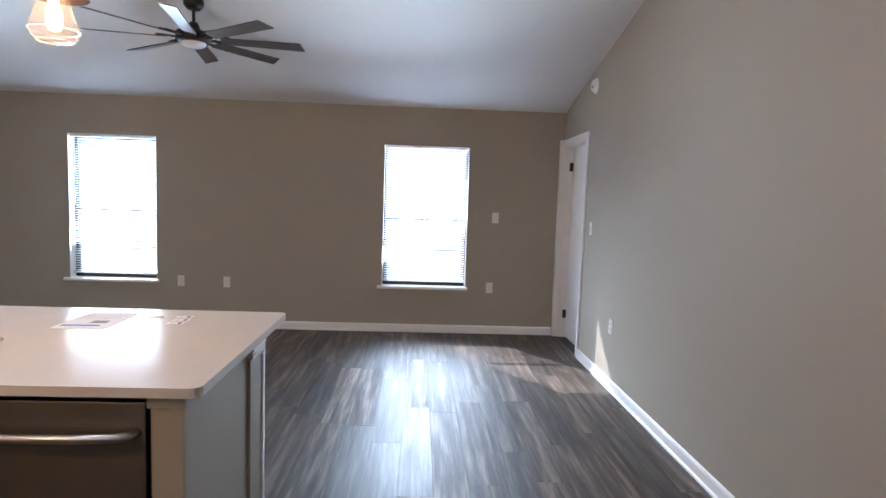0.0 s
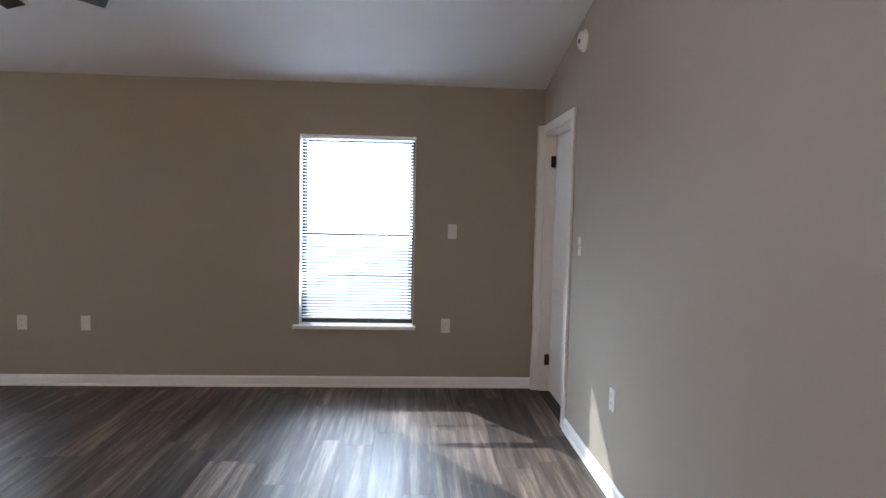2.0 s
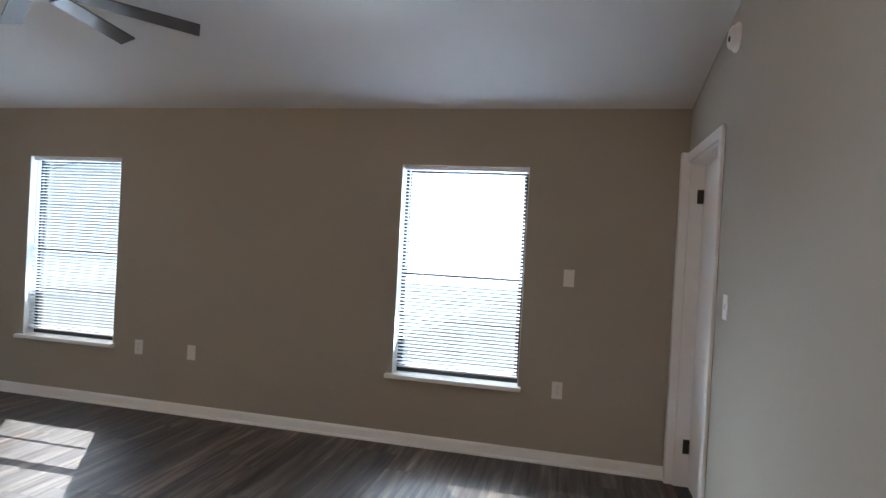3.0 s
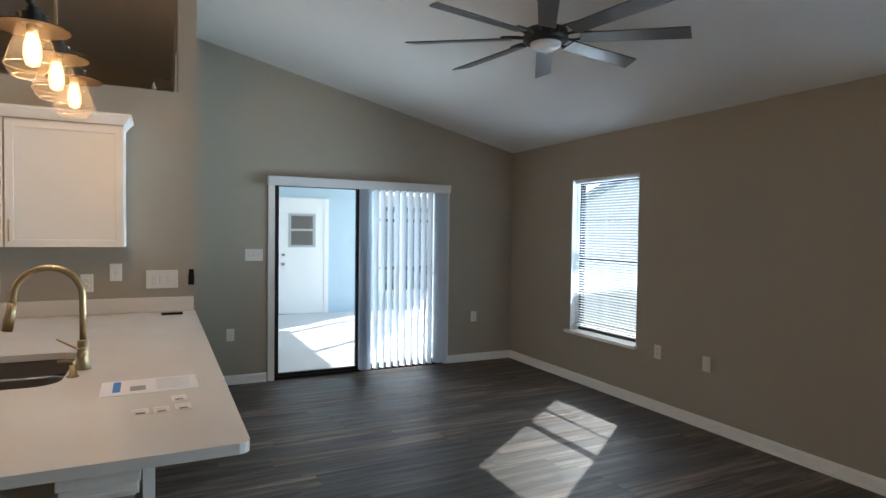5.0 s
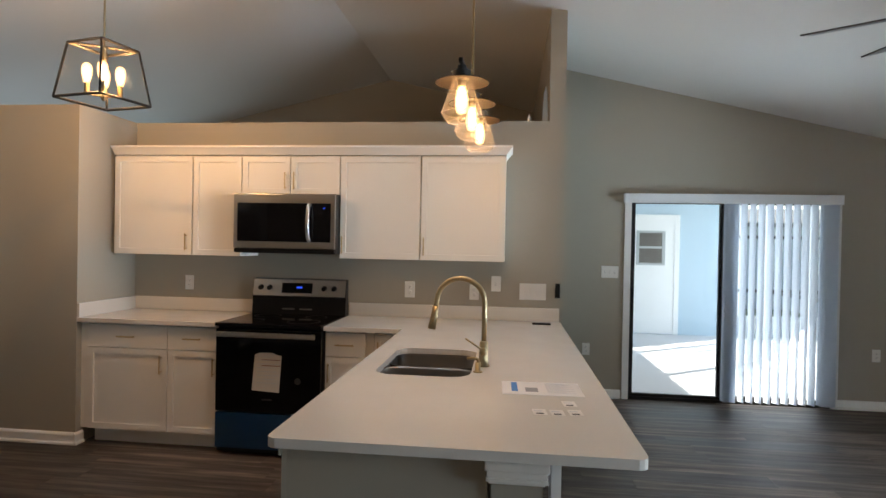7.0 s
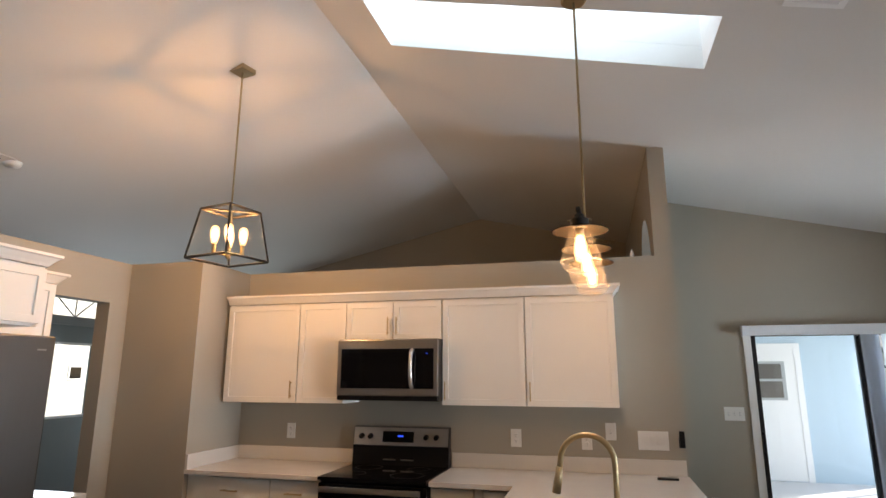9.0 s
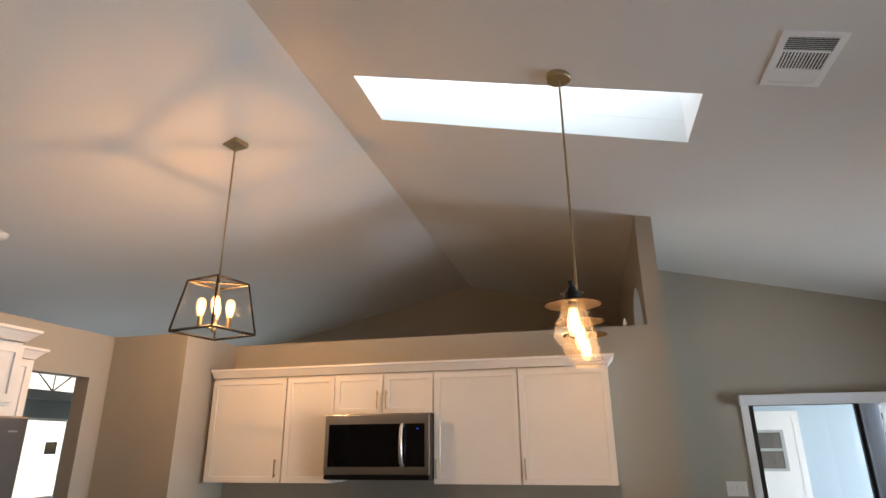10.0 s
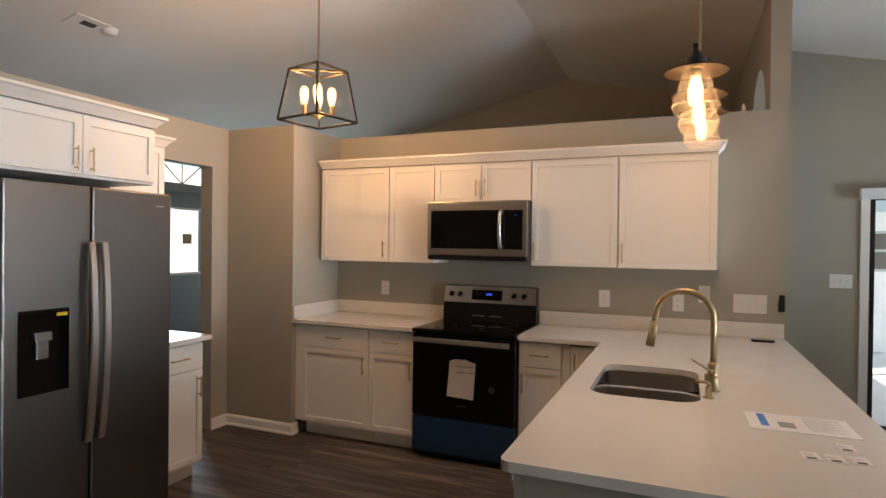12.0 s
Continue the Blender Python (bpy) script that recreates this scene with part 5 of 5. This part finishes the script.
for x, y in ((-1.03, 2.255), (-1.03, 2.315), (-1.04, 2.378), (-1.15, 2.368)):
    c = thing("sample_card", "small printed card with dark strip on the worktop", "card", (x + 0.02, y + 0.012, CT1), 4, group="cards on the peninsula")
    part("sheet", boxed((-0.04, 0.03, -0.024, 0.024, 0.0003, 0.0012)), CARD, c)
    part("dark_strip", boxed((0.006, 0.021, -0.014, 0.012, 0.0013, 0.0016)), DARK_INK, c)
    part("print", boxed((-0.022, -0.014, -0.018, 0.010, 0.0013, 0.0016)), PALE_PRINT, c)
ph = thing("remote", "black slim remote lying at the wall end of the worktop", "remote control", (-3.265, 2.395, CT1), 0)
part("case", boxed((-0.022, 0.022, -0.066, 0.066, 0.0, 0.014), bevel=0.004), BLACK, ph)
part("note", boxed((-0.09, -0.05, 0.0, 0.07, 0.0003, 0.001)), PAPER, ph)
hold = thing("remote_holder", "black remote in a wall holder on the wall end", "remote control", (K, 2.52, 1.146))
part("holder", boxed((0.0, 0.014, -0.02, 0.02, -0.05, 0.02), bevel=0.003), BLACK, hold)
part("handset", boxed((0.014, 0.030, -0.017, 0.017, -0.045, 0.062), bevel=0.004), BLACK, hold)

# ---- front door ----
fd = thing("door_3", "grey-green front door with tall bright glass and arched transom", "front door", ((FD[0] + FD[1]) / 2, SOUTH_Y - 0.05, 0))
fd["kind"] = "structure"
fw = (FD[1] - FD[0]) / 2
g0, g1, gw = 1.12, 1.91, 0.28
part("slab", boxed((-fw, -gw, -0.045, 0, 0, 2.13), (gw, fw, -0.045, 0, 0, 2.13), (-gw, gw, -0.045, 0, 0, g0), (-gw, gw, -0.045, 0, g1, 2.13)), GREEN_GREY, fd)
part("glass_frame", boxed((-gw - 0.025, -gw, 0.0, 0.012, g0 - 0.025, g1 + 0.025), (gw, gw + 0.025, 0.0, 0.012, g0 - 0.025, g1 + 0.025), (-gw, gw, 0.0, 0.012, g0 - 0.025, g0), (-gw, gw, 0.0, 0.012, g1, g1 + 0.025)), TRIM, fd)
part("pane", boxed((-gw, gw, -0.025, -0.019, g0, g1)), GLASS, fd).visible_shadow = False
arch = bmesh.new()
segs = [(fw * math.cos(math.pi * i / 16), 2.23 + 0.36 * math.sin(math.pi * i / 16)) for i in range(17)]
prism(arch, [(fw, 2.70)] + segs + [(-fw, 2.70)], "y", -0.05, 0.04)
part("arch_head", arch, FOYER_PAINT, fd)
mun = bmesh.new()
for a in (45, 90, 135):
    tube(mun, [(0, -0.03, 2.23), (fw * 0.95 * math.cos(radians(a)), -0.03, 2.23 + 0.36 * math.sin(radians(a)))], 0.009, 4)
tube(mun, [(fw * 0.97 * math.cos(math.pi * i / 16), -0.03, 2.23 + 0.35 * math.sin(math.pi * i / 16)) for i in range(17)], 0.014, 4)
part("transom_bars", mun, BRONZE, fd)
part("transom_pane", boxed((-fw, fw, -0.045, -0.04, 2.23, 2.70)), GLASS, fd).visible_shadow = False

# ---- porch ----
PXE, PXW, PYS, PYN = WX - T, -9.75, 2.6, 6.6
structure("porch_floor", boxed((PXW, PXE, PYS, PYN, -0.25, -0.06)), CONCRETE, "pale concrete porch floor", "floor")
structure("porch_wall", boxed((PXW - 0.12, PXW, PYS - 0.1, 6.2, -0.2, 2.6), (PXW, FAR_X - T, PYS - 0.12, PYS, -0.2, 2.6)), PORCH_PAINT, "pale blue porch wall with a white utility door", "wall")
structure("porch_ceiling", boxed((PXW - 0.12, PXE, PYS, PYN + 0.1, 2.42, 2.5)), TRIM, "white porch ceiling", "ceiling")
pd = thing("porch_door", "white utility door with a two-pane window in white casing", "door", (PXW, 4.68, -0.06))
part("casing", boxed((0.0, 0.03, -0.50, -0.41, 0, 2.15), (0.0, 0.03, 0.41, 0.50, 0, 2.15), (0.0, 0.03, -0.41, 0.41, 2.06, 2.15)), TRIM, pd)
part("slab", boxed((0.0, 0.02, -0.41, 0.41, 0.01, 2.06)), TRIM, pd)
part("window_frame", boxed((0.02, 0.032, -0.25, -0.20, 1.24, 1.86), (0.02, 0.032, 0.20, 0.25, 1.24, 1.86), (0.02, 0.032, -0.20, 0.20, 1.24, 1.28), (0.02, 0.032, -0.20, 0.20, 1.82, 1.86), (0.02, 0.032, -0.20, 0.20, 1.54, 1.58)), material("grey_window_rail", (0.4, 0.42, 0.42), 0.5), pd)
# Pane has one flat grey-brown colour.
part("pane", boxed((0.0205, 0.024, -0.20, 0.20, 1.28, 1.82)), material("grey_door_glass", (0.13, 0.12, 0.11), 0.15), pd)
for z in (0.93, 1.10):
    part("door_knob", lathe(bmesh.new(), [(0.0, 0.075), (0.028, 0.06), (0.025, 0.045), (0.012, 0.03), (0.024, 0.021)], 14, (0, -0.34, z), "x"), STEEL, pd, smooth=True)
scr = thing("porch_screen", "dark-railed screened porch side with white posts", "screen wall", (0, PYN, 0))
for x in (-9.6, -8.1, -6.6, -5.1):
    part("post", boxed((x - 0.04, x + 0.04, -0.04, 0.04, -0.06, 2.42)), TRIM, scr)
for z in (0.75,):
    part("rail", boxed((-9.56, -5.14, -0.02, 0.02, z, z + 0.05)), BRONZE, scr)

structure("patio_slab", boxed((PXW, PXE, PYN, 8.6, -0.25, -0.06)), CONCRETE, "pale concrete patio beside the porch", "floor")
side = thing("patio_rail_wall", "low blue-grey knee wall with dark rails at the end of the patio", "low wall", (PXW, 0, -0.06))
part("knee_wall", boxed((-0.12, 0.0, 6.2, 8.6, 0.0, 0.37)), FENCE, side)
for z in (0.80, 1.75):
    part("rail", boxed((-0.05, 0.0, 6.2, 8.6, z, z + 0.05)), BRONZE, side)
for y in (6.24, 7.4, 8.56):
    part("post", boxed((-0.05, 0.0, y - 0.04, y + 0.04, 0.371, 2.42)), TRIM, side)

# ---- outside ----
# Added block fills the blue-grey background between the vanes.
shed = thing("backdrop_block", "added blue-grey backdrop block with vertical boards beyond the patio", "shed", (-17.0, 6.5, -0.27))
part("wall", boxed((-3, 0, 0, 9, 0, 2.45)), FENCE, shed)
bats = bmesh.new()
for i in range(30):
    box(bats, 0.0005, 0.03, 0.1 + 0.3 * i, 0.15 + 0.3 * i, 0.05, 2.4)
part("battens", bats, TRIM, shed)
part("roof", prism(bmesh.new(), [(-3.3, 2.4), (0.35, 2.46), (0.35, 2.56), (-3.3, 3.2)], "y", -0.3, 9.3), ROOF, shed)
ground = structure("ground", boxed((-400, 400, -400, 400, -0.5, -0.27)), GRASS, "sunlit lawn reaching far", "ground")
nb = thing("neighbour_house", "pale neighbouring house with grey gable roof beyond the yard", "house", (-13.0, 17, -0.27))
part("wall", prism(bmesh.new(), [(-4.2, 0), (4.2, 0), (4.2, 2.72), (0, 4.1), (-4.2, 2.72)], "y", 0, 11), HOUSE_WALL, nb)
part("roof", prism(bmesh.new(), [(-4.7, 2.56), (0, 4.12), (4.7, 2.56), (4.7, 2.70), (0, 4.28), (-4.7, 2.70)], "y", -0.5, 11.5), ROOF, nb)
# Added pale backdrop behind the door glass; dark square placed to fit the camera's view.
HP = (-15.97, 1.63)
oh = thing("house", "added pale backdrop outside the front door with one small dark square", "house", (HP[0], -16, -0.27))
part("wall", boxed((-9, 9, -6, 0, 0, 4.6)), HOUSE_WALL, oh)
wn_ = part("window", boxed((-0.28, 0.28, 0.001, 0.03, HP[1], HP[1] + 0.5)), TRIM, oh)
part("pane", boxed((-0.23, 0.23, 0.031, 0.04, HP[1] + 0.05, HP[1] + 0.45)), BLACK_GLASS, wn_)
fence = thing("fence", "pale blue-grey wooden fence across the back yard", "fence", (0, 10.2, -0.27))
fme = None
for i in range(120):
    x = -17 + i * 0.16
    b = part("board", boxed((-0.0785, 0.0785, -0.01, 0.01, 0.02, 1.15)), FENCE, fence) if fme is None else new("board", fme)
    fme = b.data
    b.parent = fence
    b.location = (x, 0, random.uniform(-0.01, 0.01))
part("rail", boxed((-17, 2.1, 0.01, 0.05, 0.4, 0.49), (-17, 2.1, 0.01, 0.05, 0.9, 0.99)), FENCE, fence)

# ---- floor planks ----
planks = thing("floor_planks", "dark brown wood-look vinyl planks laid lengthwise", "floor", (0, 0, 0))
planks["kind"] = "structure"
PW, PL = 0.183, 1.22
plank_me = None
extra = bmesh.new()
col = 0
x = WX
rng = random.Random(4)
while x < EX:
    off = rng.random() * PL
    y = HALL_Y - off
    x1 = min(x + PW, EX)
    while y < NY:
        y0, y1 = max(y, HALL_Y), min(y + PL, NY)
        if y1 - y0 > 0.03 and not (x1 < K and y1 < 2.5):
            whole = abs(y1 - y0 - PL) < 1e-6 and abs(x1 - x - PW) < 1e-6
            if whole and plank_me:
                p = new("plank", plank_me)
                p.parent = planks
            else:
                bm = bmesh.new()
                w, l = (x1 - x) / 2 - 0.0003, (y1 - y0) / 2 - 0.0003
                z = 0.0
                vs = [bm.verts.new(q) for q in ((-w, -l, -0.001), (w, -l, -0.001), (w, l, -0.001), (-w, l, -0.001), (-w + 0.0005, -l + 0.0005, z), (w - 0.0005, -l + 0.0005, z), (w - 0.0005, l - 0.0005, z), (-w + 0.0005, l - 0.0005, z))]
                for q in ((4, 5, 6, 7), (0, 1, 5, 4), (1, 2, 6, 5), (2, 3, 7, 6), (3, 0, 4, 7)):
                    bm.faces.new([vs[i] for i in q])
                p = part("plank", bm, PLANK, planks)
                if whole:
                    plank_me = p.data
            p.location = ((x + x1) / 2, (y0 + y1) / 2, 0)
        y += PL
    x += PW
hallf = thing("hall_floor", "dark wood-look floor of the entry hall", "floor")
hallf["kind"] = "structure"
part("planks", boxed((FAR_X, EX, SOUTH_Y, HALL_Y - 0.001, -0.005, 0.0)), PLANK, hallf)
